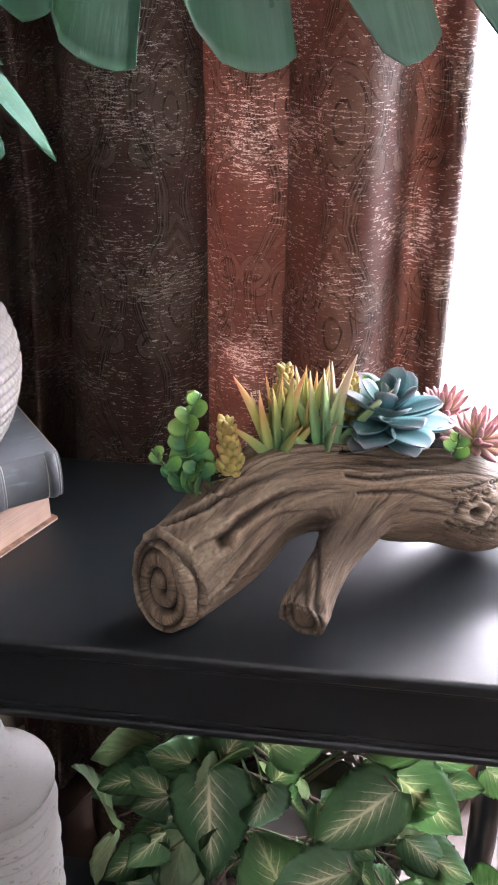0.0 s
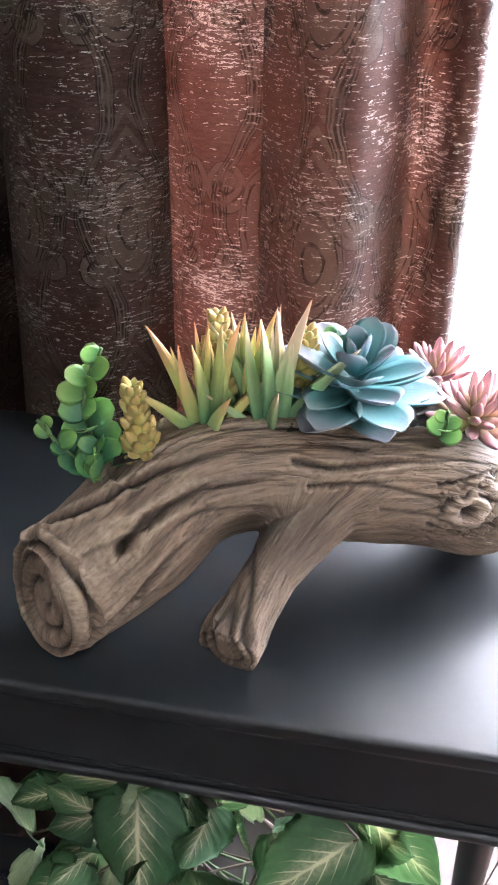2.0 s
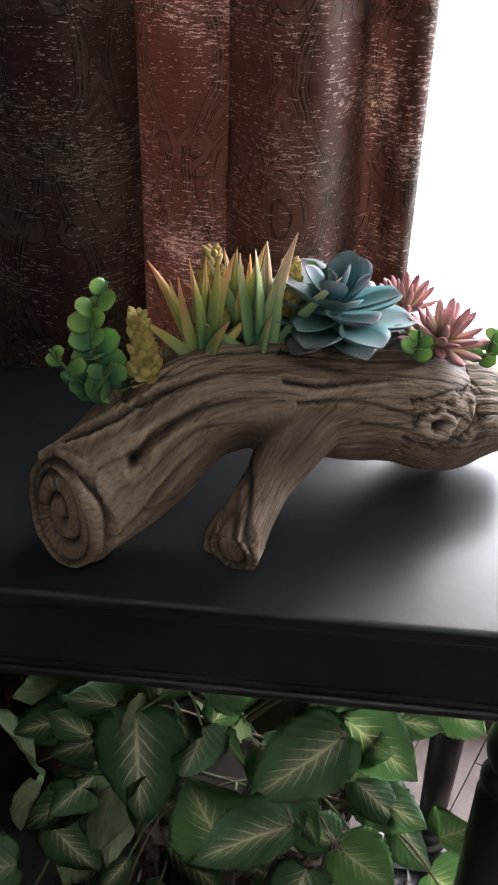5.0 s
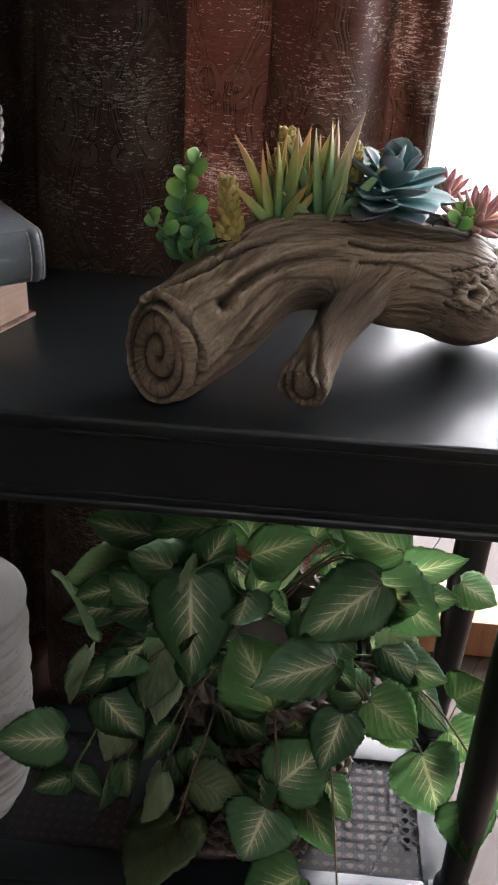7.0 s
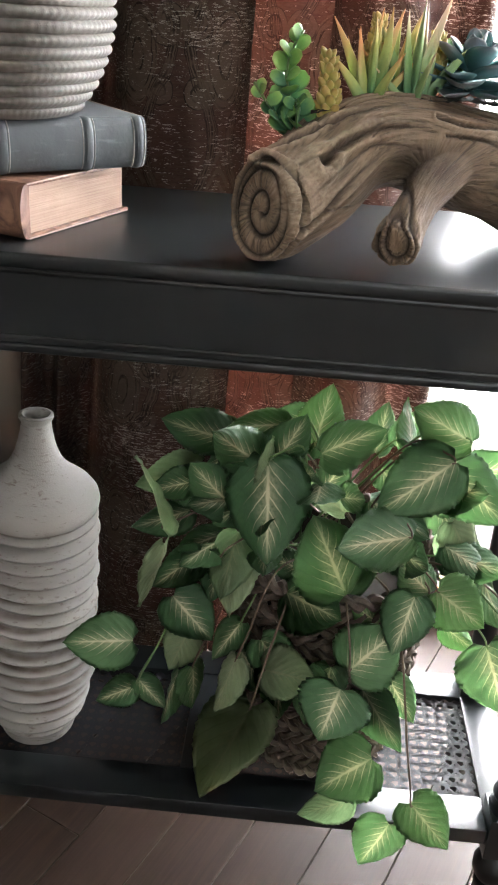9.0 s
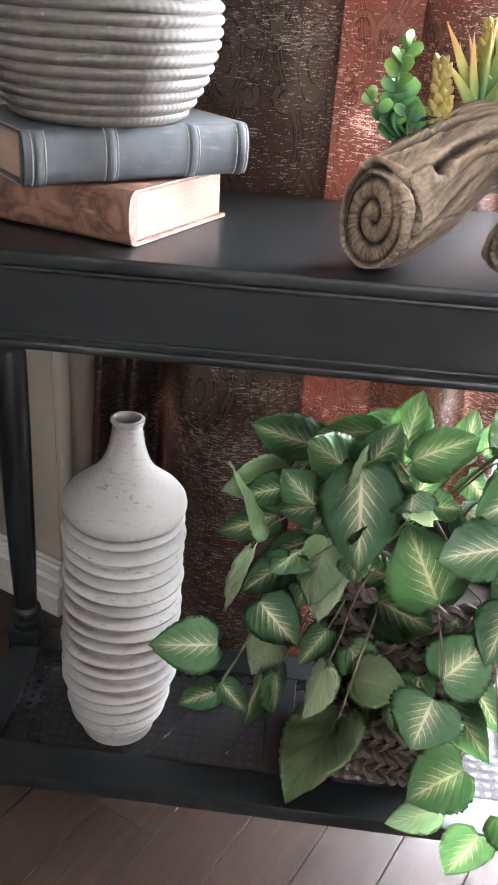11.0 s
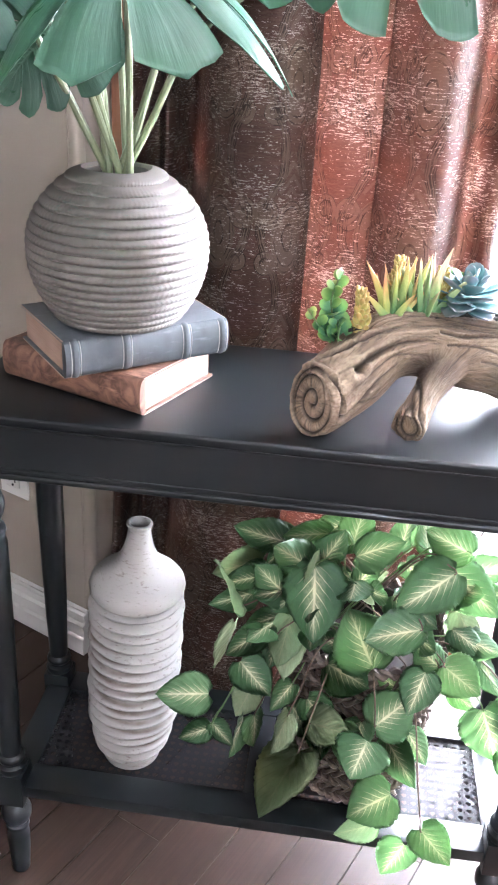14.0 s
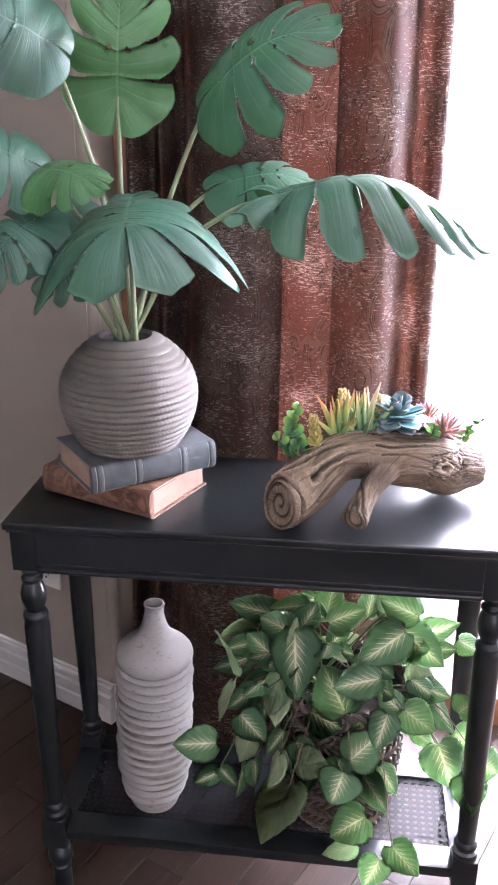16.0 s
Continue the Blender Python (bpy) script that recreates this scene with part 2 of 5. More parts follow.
def leaf_mat(name, dark, light, vein, vein_amount, rough=0.50, back=0.16, ribs=7.0):
    """A fabric leaf: UV x runs across from 0 to 1, y from the stalk to the tip; pale ribs fade towards the rim."""
    m = Mat(name)
    uv = m.node("TexCoord").outputs["UV"]
    s = m.node("SeparateXYZ")
    m.link(uv, s.inputs[0])
    info = m.node("ObjectInfo").outputs["Random"]
    a = m.math("ABSOLUTE", m.math("SUBTRACT", s.outputs["X"], 0.5))
    wob = m.math("MULTIPLY", m.math("SUBTRACT", m.noise(uv, 11, 4), 0.5), 0.085)
    taper = m.ramp(s.outputs["Y"], (0.0, 0.35), (0.22, 1.0), (0.70, 0.85), (0.97, 0.0))
    mid = m.math("MULTIPLY", m.ramp(m.math("ADD", a, m.math("MULTIPLY", wob, 0.5)), (0.010, 1.0), (0.038, 0.0)), taper)
    skew = m.math("SUBTRACT", s.outputs["Y"], m.math("MULTIPLY", m.math("POWER", a, 0.9), 0.95))
    stagger = m.math("MULTIPLY", m.math("GREATER_THAN", s.outputs["X"], 0.5), 0.35)
    phase = m.math("ADD", m.math("ADD", m.math("MULTIPLY", skew, ribs), stagger), m.math("MULTIPLY_ADD", info, 3.0, m.math("MULTIPLY", wob, 3.0)))
    saw = m.math("ABSOLUTE", m.math("SUBTRACT", m.math("FRACT", phase), 0.5))
    thin = m.math("ADD", saw, m.math("MULTIPLY", a, 0.42))
    side = m.ramp(thin, (0.06, 1.0), (0.155, 0.0))
    fade = m.ramp(m.math("ADD", a, m.math("MULTIPLY", wob, 3.0)), (0.10, 1.0), (0.34, 0.0))
    side = m.math("MULTIPLY", m.math("MULTIPLY", side, fade), taper)
    halo = m.math("MULTIPLY", m.math("MULTIPLY", m.ramp(m.math("ADD", a, wob), (0.0, 0.62), (0.19, 0.0)), taper), m.ramp(m.noise(uv, 22, 3), (0.35, 0.3), (0.65, 1.0)))
    veins = m.math("MULTIPLY", m.math("MAXIMUM", m.math("MAXIMUM", mid, side), halo), vein_amount)
    rim_rib = m.math("MULTIPLY", m.ramp(saw, (0.02, 0.30), (0.10, 0.0)), m.ramp(a, (0.2, 1.0), (0.5, 0.4)))
    blot = m.noise(uv, 5, 4)
    shift = m.math("MULTIPLY_ADD", info, 0.5, m.math("MULTIPLY", blot, 0.5))
    col = m.ramp(shift, (0.25, dark), (0.75, light))
    col = m.mix(m.ramp(m.noise(m.coord("UV", (60, 30, 1)), 1.0, 4), (0.35, 0.0), (0.75, 0.35)), col, light)
    col = m.mix(rim_rib, col, tuple(c * 0.55 for c in dark))
    col = m.mix(veins, col, vein)
    h = m.math("ADD", m.math("MULTIPLY", saw, 0.8), m.math("MULTIPLY", m.noise(uv, 70, 3), 0.25))
    n = m.bump(h, 0.5, 0.0025)
    m.done(col, m.ramp(blot, (0.3, rough - 0.06), (0.7, rough + 0.08)), n)
    tr = m.node("BsdfTranslucent")
    m.link(m.mix(0.4, col, (0.22, 0.36, 0.11)), tr.inputs["Color"])
    ms = m.node("MixShader")
    ms.inputs["Fac"].default_value = back
    m.link(m.bsdf.outputs["BSDF"], ms.inputs[1])
    m.link(tr.outputs["BSDF"], ms.inputs[2])
    m.link(ms.outputs["Shader"], m.tree.nodes["Material Output"].inputs["Surface"])
    return m.mat


def split_leaf_mat(name, dark, light, vein, rough=0.31):
    """A waxy split leaf: UV x runs across the midrib, whole numbers of UV y part the lobes, with a rib along each."""
    m = Mat(name)
    uv = m.node("TexCoord").outputs["UV"]
    s = m.node("SeparateXYZ")
    m.link(uv, s.inputs[0])
    info = m.node("ObjectInfo").outputs["Random"]
    a = m.math("ABSOLUTE", m.math("SUBTRACT", s.outputs["X"], 0.5))
    rib = m.math("ABSOLUTE", m.math("SUBTRACT", m.math("FRACT", s.outputs["Y"]), 0.5))
    ribs = m.math("MAXIMUM", m.ramp(a, (0.004, 1.0), (0.016, 0.0)), m.math("MULTIPLY", m.ramp(rib, (0.012, 1.0), (0.05, 0.0)), m.ramp(a, (0.1, 0.8), (0.46, 0.1))))
    blot = m.noise(m.coord("UV", (3, 0.6, 1)), 2.0, 4)
    col = m.ramp(m.math("MULTIPLY_ADD", info, 0.45, m.math("MULTIPLY", blot, 0.55)), (0.25, dark), (0.75, light))
    fine = m.noise(m.coord("UV", (16, 26, 1)), 1.0, 4)
    col = m.mix(m.ramp(fine, (0.4, 0.0), (0.75, 0.30)), col, light)
    col = m.mix(m.math("MULTIPLY", ribs, 0.45), col, vein)
    wrinkle = m.noise(m.coord("UV", (5, 12, 1)), 1.0, 3)
    h = m.math("ADD", m.math("MULTIPLY", ribs, -0.5), m.math("MULTIPLY", wrinkle, 0.8))
    m.done(col, m.ramp(blot, (0.3, rough - 0.05), (0.7, rough + 0.10)), m.bump(h, 0.35, 0.003))
    tr = m.node("BsdfTranslucent")
    m.link(m.mix(0.45, col, (0.20, 0.40, 0.10)), tr.inputs["Color"])
    ms = m.node("MixShader")
    ms.inputs["Fac"].default_value = 0.20
    m.link(m.bsdf.outputs["BSDF"], ms.inputs[1])
    m.link(tr.outputs["BSDF"], ms.inputs[2])
    m.link(ms.outputs["Shader"], m.tree.nodes["Material Output"].inputs["Surface"])
    return m.mat


def fleshy(name, low, high, tip, rough=0.45, glow=0.12):
    """A fleshy succulent leaf whose colour runs from its foot to its tip along UV y."""
    m = Mat(name)
    uv = m.node("TexCoord").outputs["UV"]
    s = m.node("SeparateXYZ")
    m.link(uv, s.inputs[0])
    rnd = m.node("ObjectInfo").outputs["Random"]
    y = m.math("ADD", s.outputs["Y"], m.math("MULTIPLY_ADD", rnd, 0.36, -0.18))
    y = m.math("ADD", y, m.math("MULTIPLY", m.math("SUBTRACT", m.noise(uv, 6, 4), 0.5), 0.3))
    col = m.ramp(y, (0.12, low), (0.58, high), (0.96, tip))
    n = m.bump(m.noise(m.coord("UV", (30, 8, 1)), 1.0, 4), 0.15, 0.001)
    return m.done(col, rough, n, Subsurface_Weight=glow, Subsurface_Radius=(0.004, 0.004, 0.003))


def ceramic(name, colour, dirt, rough, ridges=None):
    m = Mat(name)
    v = m.coord("Object")
    big, mid, fine = m.noise(v, 14, 4), m.noise(m.coord("Object", (1, 1, 4.0)), 110, 5, 0.65), m.noise(v, 620, 3)
    col = m.mix(m.ramp(big, (0.35, 0.0), (0.8, 0.5)), colour, tuple(c * 0.82 for c in colour))
    col = m.mix(m.ramp(m.math("ADD", mid, m.math("MULTIPLY_ADD", big, 0.3, -0.15)), (0.58, 0.0), (0.72, 0.8)), col, dirt)
    if ridges:
        # brown wash left in the grooves between the ridges
        z = m.node("SeparateXYZ")
        m.link(v, z.inputs[0])
        way = m.math("FRACT", m.math("MULTIPLY_ADD", z.outputs["Z"], 1 / ridges[1], -ridges[0] / ridges[1]))
        in_groove = m.ramp(m.math("ABSOLUTE", m.math("SUBTRACT", way, 0.5)), (0.36, 0.0), (0.47, 1.0))
        on_body = m.ramp(z.outputs["Z"], (0.02, 0.0), (0.03, 1.0), (0.285, 1.0), (0.295, 0.0))
        patchy = m.ramp(m.noise(m.coord("Object", (1, 1, 3)), 26, 4), (0.30, 0.35), (0.62, 1.0))
        col = m.mix(m.math("MULTIPLY", m.math("MULTIPLY", in_groove, on_body), patchy), col, dirt)
    n = m.bump(mid, 0.2, 0.0012, m.bump(fine, 0.35, 0.0008))
    return m.done(col, rough, n)


def wood_floor():
    m = Mat("walnut_floor_board")
    v = m.coord("Object", (90, 5, 30))
    rnd = m.node("ObjectInfo").outputs["Random"]
    g = m.noise(v, 1.0, 6, 0.62, 1.2)
    g2 = m.noise(m.coord("Object", (420, 14, 60)), 1.0, 4)
    col = m.mix(0.4, m.ramp(g, (0.3, (0.0159, 0.0091, 0.0065)), (0.55, (0.0345, 0.0198, 0.0139)), (0.8, (0.0597, 0.0366, 0.0258))), m.ramp(g2, (0.35, (0.0177, 0.0108, 0.0077)), (0.7, (0.0486, 0.0302, 0.0213))))
    col = m.mix(m.math("MULTIPLY", rnd, 0.4), col, (0.0376, 0.0224, 0.0163))
    return m.done(col, m.ramp(g, (0.3, 0.44), (0.7, 0.58)), m.bump(g, 0.12, 0.0008), None, Specular_IOR_Level=0.28)


def leather(name, dark, light, mottled):
    m = Mat(name)
    v = m.coord("Object")
    big, cracks = m.noise(v, 34 if mottled else 12, 4, 0.6, 2.2 if mottled else 0.3), m.noise(v, 380, 3)
    col = m.ramp(big, (0.34, dark), (0.64, light))
    rub = m.ramp(m.noise(m.coord("Object", (14, 60, 60)), 2.5, 5), (0.60, 0.0), (0.78, 0.55))
    col = m.mix(rub, col, tuple(min(1, c * 1.8 + 0.05) for c in light))
    return m.done(col, m.ramp(big, (0.3, 0.36), (0.7, 0.52)), m.bump(cracks, 0.25, 0.0006))


def page_edges():
    m = Mat("book_page_edges")
    lines = m.noise(m.coord("Object", (14, 14, 1500)), 1.0, 2)
    blot = m.noise(m.coord("Object"), 30, 3)
    col = m.mix(0.5, m.ramp(lines, (0.3, (0.24, 0.155, 0.115)), (0.7, (0.46, 0.325, 0.25))), m.ramp(blot, (0.3, (0.33, 0.22, 0.16)), (0.7, (0.46, 0.32, 0.24))))
    return m.done(col, 0.75, m.bump(lines, 0.5, 0.0008))


def weave_mat():
    m = Mat("water_hyacinth_weave")
    v = m.coord("Object")
    a, b = m.noise(m.coord("Object", (1, 1, 2.2)), 80, 5), m.noise(v, 500, 3)
    col = m.mix(0.4, m.ramp(a, (0.3, (0.032, 0.022, 0.016)), (0.55, (0.085, 0.060, 0.044)), (0.8, (0.19, 0.145, 0.110))), m.ramp(b, (0.3, (0.045, 0.032, 0.023)), (0.7, (0.12, 0.09, 0.066))))
    return m.done(col, 0.62, m.bump(b, 0.4, 0.0008))


BLACK, CURTAIN, LOG = black_paint(), curtain_cloth(), log_resin()
WALL = plain("tan_wall_paint", (0.31, 0.270, 0.225), 0.62, 0.06, 30, 0.10, fine=14)
FAR_WALL = plain("pale_wall_paint", (0.30, 0.28, 0.25), 0.7, 0.05, 20, 0.05)
CEILING = plain("white_ceiling_paint", (0.62, 0.61, 0.58), 0.8, 0.04, 30, 0.1)
TRIM = plain("white_trim_paint", (0.52, 0.51, 0.49), 0.38, 0.06, 25, 0.04)
JAMB = plain("stained_wood_frame", (0.30, 0.135, 0.065), 0.42, 0.35, 40, 0.12, stretch=(20, 20, 1))
BOARD = wood_floor()
SUBFLOOR = plain("dark_floor_joint", (0.018, 0.012, 0.009), 0.8, 0.2)
PLASTIC = plain("white_plastic", (0.68, 0.67, 0.64), 0.32, 0.04, 20, 0.02)
DARK = plain("dark_slot", (0.02, 0.02, 0.02), 0.6, 0.1)
CANE = plain("black_lacquered_cane", (0.020, 0.020, 0.022), 0.60, 0.3, 300, 0.25)
CANE.node_tree.nodes["Principled BSDF"].inputs["Specular IOR Level"].default_value = 0.18
VASE = ceramic("chalky_white_ceramic", (0.310, 0.297, 0.280), (0.12, 0.090, 0.072), 0.62, (0.022, 0.266 / 16))
POT = ceramic("warm_grey_ribbed_ceramic", (0.160, 0.144, 0.127), (0.110, 0.142, 0.122), 0.58)
SOIL = plain("dark_pot_filling", (0.03, 0.024, 0.018), 0.9, 0.4, 200, 0.6)
GREEN_LEAF = leaf_mat("variegated_silk_leaf", (0.028, 0.084, 0.033), (0.074, 0.168, 0.064), (0.64, 0.60, 0.39), 1.0)
PALE_LEAF = leaf_mat("pale_leaf_underside", (0.17, 0.25, 0.14), (0.33, 0.39, 0.24), (0.52, 0.50, 0.32), 0.5, 0.42, 0.32)
LIME_LEAF = leaf_mat("lime_silk_leaf", (0.055, 0.155, 0.042), (0.10, 0.225, 0.066), (0.60, 0.58, 0.36), 0.85, 0.42, 0.18)
MONSTERA = split_leaf_mat("monstera_leaf", (0.026, 0.080, 0.052), (0.052, 0.128, 0.084), (0.13, 0.23, 0.16))
# brighter copy of the monstera green: the upright leaf's backlight painted into its colour
MONSTERA_BRIGHT = split_leaf_mat("bright_monstera_leaf", (0.040, 0.130, 0.045), (0.070, 0.180, 0.066), (0.14, 0.27, 0.13))
VINE = plain("brown_vine", (0.11, 0.075, 0.050), 0.6, 0.35, 120, 0.3)
GREEN_VINE = plain("green_vine", (0.10, 0.17, 0.055), 0.55, 0.3, 120, 0.2)
STALK = plain("monstera_stalk", (0.22, 0.26, 0.15), 0.4, 0.3, 50, 0.1, stretch=(6, 6, 1))
BLUE_LEATHER = leather("slate_blue_leather", (0.050, 0.058, 0.064), (0.115, 0.13, 0.14), False)
BROWN_LEATHER = leather("mottled_brown_leather", (0.075, 0.033, 0.022), (0.25, 0.135, 0.09), True)
PALE_EDGE = plain("rubbed_leather_edge", (0.42, 0.31, 0.25), 0.55, 0.3, 120, 0.2)
GILT = plain("pale_tooling", (0.42, 0.41, 0.38), 0.4, 0.3, 200, 0.2)
PAGES, WEAVE = page_edges(), weave_mat()
AQUA = fleshy("blue_rosette_leaf", (0.035, 0.125, 0.130), (0.080, 0.190, 0.200), (0.21, 0.215, 0.24))
PINK = fleshy("pink_rosette_leaf", (0.44, 0.34, 0.14), (0.50, 0.30, 0.28), (0.47, 0.235, 0.255))
ALOE = fleshy("aloe_spike_leaf", (0.085, 0.215, 0.105), (0.30, 0.43, 0.19), (0.70, 0.52, 0.36), 0.42, 0.2)
ALOE_YELLOW = fleshy("yellow_spike_leaf", (0.095, 0.24, 0.10), (0.42, 0.46, 0.15), (0.70, 0.38, 0.18), 0.42, 0.2)
SEDUM = fleshy("yellow_sedum_leaf", (0.24, 0.24, 0.06), (0.38, 0.34, 0.10), (0.38, 0.27, 0.09))
JADE = fleshy("green_round_leaf", (0.020, 0.095, 0.042), (0.058, 0.180, 0.070), (0.16, 0.31, 0.085))
LIME = fleshy("lime_round_leaf", (0.075, 0.20, 0.055), (0.165, 0.325, 0.075), (0.27, 0.42, 0.12))


# ---------------------------------------------------------------- building helpers
def finish(ob, bm, material, smooth=True):
    me = ob.data
    bm.to_mesh(me)
    bm.free()
    me.materials.append(material)
    if smooth:
        me.polygons.foreach_set("use_smooth", [True] * len(me.polygons))
        me.set_sharp_from_angle(angle=radians(38))
    return ob


def part(name, bm, material, parent=None, label="", smooth=True):
    """Links a bmesh as one mesh object under a thing or under a part."""
    ob = finish(new(name, bpy.data.meshes.new(name)), bm, material, smooth)
    ob.parent = parent
    return tagged(ob, label)


def thing(name, at, label, category, group="", kind=""):
    ob = new(name)
    ob.empty_display_size = 0.02
    ob.location = at
    return tagged(ob, label, category, group, kind)


def box(bm, x0, x1, y0, y1, z0, z1, bevel=0.0, segments=2):
    """A box, with rounded edges where bevel is given."""
    made = bmesh.ops.create_cube(bm, size=1.0)["verts"]
    for v in made:
        v.co = Vector(((x0 + x1) / 2 + v.co.x * (x1 - x0), (y0 + y1) / 2 + v.co.y * (y1 - y0), (z0 + z1) / 2 + v.co.z * (z1 - z0)))
    if bevel:
        edges = list({e for v in made for e in v.link_edges})
        bmesh.ops.bevel(bm, geom=edges, offset=bevel, segments=segments, affect="EDGES", profile=0.6)
    return bm


def boxed(*a, **k):
    return box(bmesh.new(), *a, **k)


def lathe(profile, seg=48, wobble=None, centre=(0, 0, 0)):
    """A turned body from (radius, height) pairs; open where the radius is not 0."""
    bm = bmesh.new()
    rings = []
    for r, z in profile:
        if r <= 1e-6:
            rings.append([bm.verts.new((centre[0], centre[1], centre[2] + z))])
            continue
        ring = []
        for i in range(seg):
            a = 2 * math.pi * i / seg
            rr, zz = (r, z) if wobble is None else wobble(r, z, a)
            ring.append(bm.verts.new((centre[0] + rr * math.cos(a), centre[1] + rr * math.sin(a), centre[2] + zz)))
        rings.append(ring)
    for a, b in zip(rings, rings[1:]):
        for i in range(seg):
            j = (i + 1) % seg
            if len(a) == 1 and len(b) > 1:
                bm.faces.new((a[0], b[j], b[i]))
            elif len(b) == 1 and len(a) > 1:
                bm.faces.new((a[i], a[j], b[0]))
            elif len(a) > 1:
                bm.faces.new((a[i], a[j], b[j], b[i]))
    bmesh.ops.recalc_face_normals(bm, faces=bm.faces)
    return bm


def spline(points, steps=8):
    """A smooth line through points (Catmull-Rom)."""
    p = [Vector(q) for q in points]
    p = [p[0] * 2 - p[1]] + p + [p[-1] * 2 - p[-2]]
    out = []
    for i in range(1, len(p) - 2):
        for k in range(steps):
            t = k / steps
            a, b, c, d = p[i - 1], p[i], p[i + 1], p[i + 2]
            out.append(0.5 * (2 * b + (c - a) * t + (2 * a - 5 * b + 4 * c - d) * t * t + (3 * b - a - 3 * c + d) * t ** 3))
    out.append(p[-2])
    return out


def tube(points, radius, sides=8, bm=None, cap=True, flat=None):
    """A round bar along points; radius is a number or a function of the way along, 0 to 1."""
    bm = bm or bmesh.new()
    rings, last = [], None
    up = Vector((0.13, 0.21, 0.97))
    for i, p in enumerate(points):
        d = (points[min(i + 1, len(points) - 1)] - points[max(i - 1, 0)]).normalized()
        side = d.cross(up if last is None else last)
        if side.length < 1e-4:
            side = d.cross(Vector((1, 0, 0)))
        side.normalize()
        last = side.cross(d)
        r = radius(i / (len(points) - 1)) if callable(radius) else radius
        k0 = flat(i / (len(points) - 1)) if flat else 1.0
        rings.append([bm.verts.new(p + (side * (math.cos(a) * k0) + last * math.sin(a)) * r) for a in (2 * math.pi * k / sides for k in range(sides))])
    for a, b in zip(rings, rings[1:]):
        for k in range(sides):
            bm.faces.new((a[k], a[(k + 1) % sides], b[(k + 1) % sides], b[k]))
    if cap:
        bm.faces.new(rings[0][::-1])
        bm.faces.new(rings[-1])
    bmesh.ops.recalc_face_normals(bm, faces=bm.faces)
    return bm


def sheet(fn, nu, nv, bm=None):
    """A grid of fn(u, v) with u and v from 0 to 1, kept as UV."""
    bm = bm or bmesh.new()
    layer = bm.loops.layers.uv.verify()
    g = [[bm.verts.new(fn(i / nu, j / nv)) for j in range(nv + 1)] for i in range(nu + 1)]
    for i in range(nu):
        for j in range(nv):
            q = ((i, j), (i + 1, j), (i + 1, j + 1), (i, j + 1))
            try:
                f = bm.faces.new([g[a][b] for a, b in q])
            except ValueError:
                continue
            for loop, (a, b) in zip(f.loops, q):
                loop[layer].uv = (a / nu, b / nv)
    return bm


def frame_of(base, tip, facing, width):
    """A matrix that lays a leaf of unit length and unit width from base to tip, its face towards facing."""
    base, tip = Vector(base), Vector(tip)
    y = tip - base
    n = Vector(facing) - y.normalized() * Vector(facing).dot(y.normalized())
    n.normalize()
    x = y.normalized().cross(n)
    m = Matrix((x * width, y, n * y.length)).transposed().to_4x4()
    m.translation = base
    return m


def wall(name, a, b, z0, z1, thick, material, label, openings=()):
    """An upright wall whose face runs from a to b in plan, with its thickness behind, and openings (s0, s1, z0, z1) through it."""
    a, b = Vector((*a, 0)), Vector((*b, 0))
    d = (b - a).normalized()
    n = Vector((-d.y, d.x, 0))
    length = (b - a).length
    cuts = sorted({0.0, length, *(s for o in openings for s in o[:2])})
    rows = sorted({z0, z1, *(z for o in openings for z in o[2:])})
    bm = bmesh.new()
    for s0, s1 in zip(cuts, cuts[1:]):
        for h0, h1 in zip(rows, rows[1:]):
            if any(o[0] <= (s0 + s1) / 2 <= o[1] and o[2] <= (h0 + h1) / 2 <= o[3] for o in openings):
                continue
            q = [a + d * s + n * k + Vector((0, 0, h)) for k in (0, thick) for s, h in ((s0, h0), (s1, h0), (s1, h1), (s0, h1))]
            v = [bm.verts.new(p) for p in q]
            for f in ((0, 1, 2, 3), (7, 6, 5, 4), (0, 4, 5, 1), (1, 5, 6, 2), (2, 6, 7, 3), (3, 7, 4, 0)):
                bm.faces.new([v[i] for i in f])
    bmesh.ops.recalc_face_normals(bm, faces=bm.faces)
    ob = part(name, bm, material, None, "", False)
    return tagged(ob, label, "wall", "", "structure")


# ---------------------------------------------------------------- the room
CORNER = Vector((-0.528, 0.528))
ALONG = Vector((-0.9, 0.436)).normalized()
LEFT_END = CORNER + ALONG * 2.1
GLASS_Y = 0.62

wall("wall_angled", CORNER, LEFT_END, FLOOR, 2.5, -0.12, WALL, "tan painted wall that meets the window bay at an angle")
wall("wall_return", (-0.462, 0.66), CORNER, FLOOR, 2.5, -0.05, WALL, "short tan painted return beside the glass door")
wall("wall_window", (-0.54, GLASS_Y), (3.0, GLASS_Y), FLOOR, 2.5, 0.14, WALL, "tan painted wall round the tall glass door", [(0.33, 2.16, FLOOR, 2.2)])
wall("wall_right", (3.0, -3.5), (3.0, GLASS_Y), FLOOR, 2.5, -0.12, FAR_WALL, "plain pale painted room wall")
# out of view; its opening is made up to go with the fill lamp
wall("wall_back", (-2.6, -3.5), (3.0, -3.5), FLOOR, 2.5, -0.12, FAR_WALL, "plain pale painted wall out of view with an added opening behind the fill lamp", [(3.0, 4.8, 0.85, 2.2)])
wall("wall_left", (-2.42, 1.5), (-2.42, -3.5), FLOOR, 2.5, -0.12, FAR_WALL, "plain pale painted room wall")
tagged(part("ceiling", boxed(-2.7, 3.2, -3.7, 1.8, 2.5, 2.6), CEILING, None, "", False), "plain white painted ceiling", "ceiling", "", "structure")

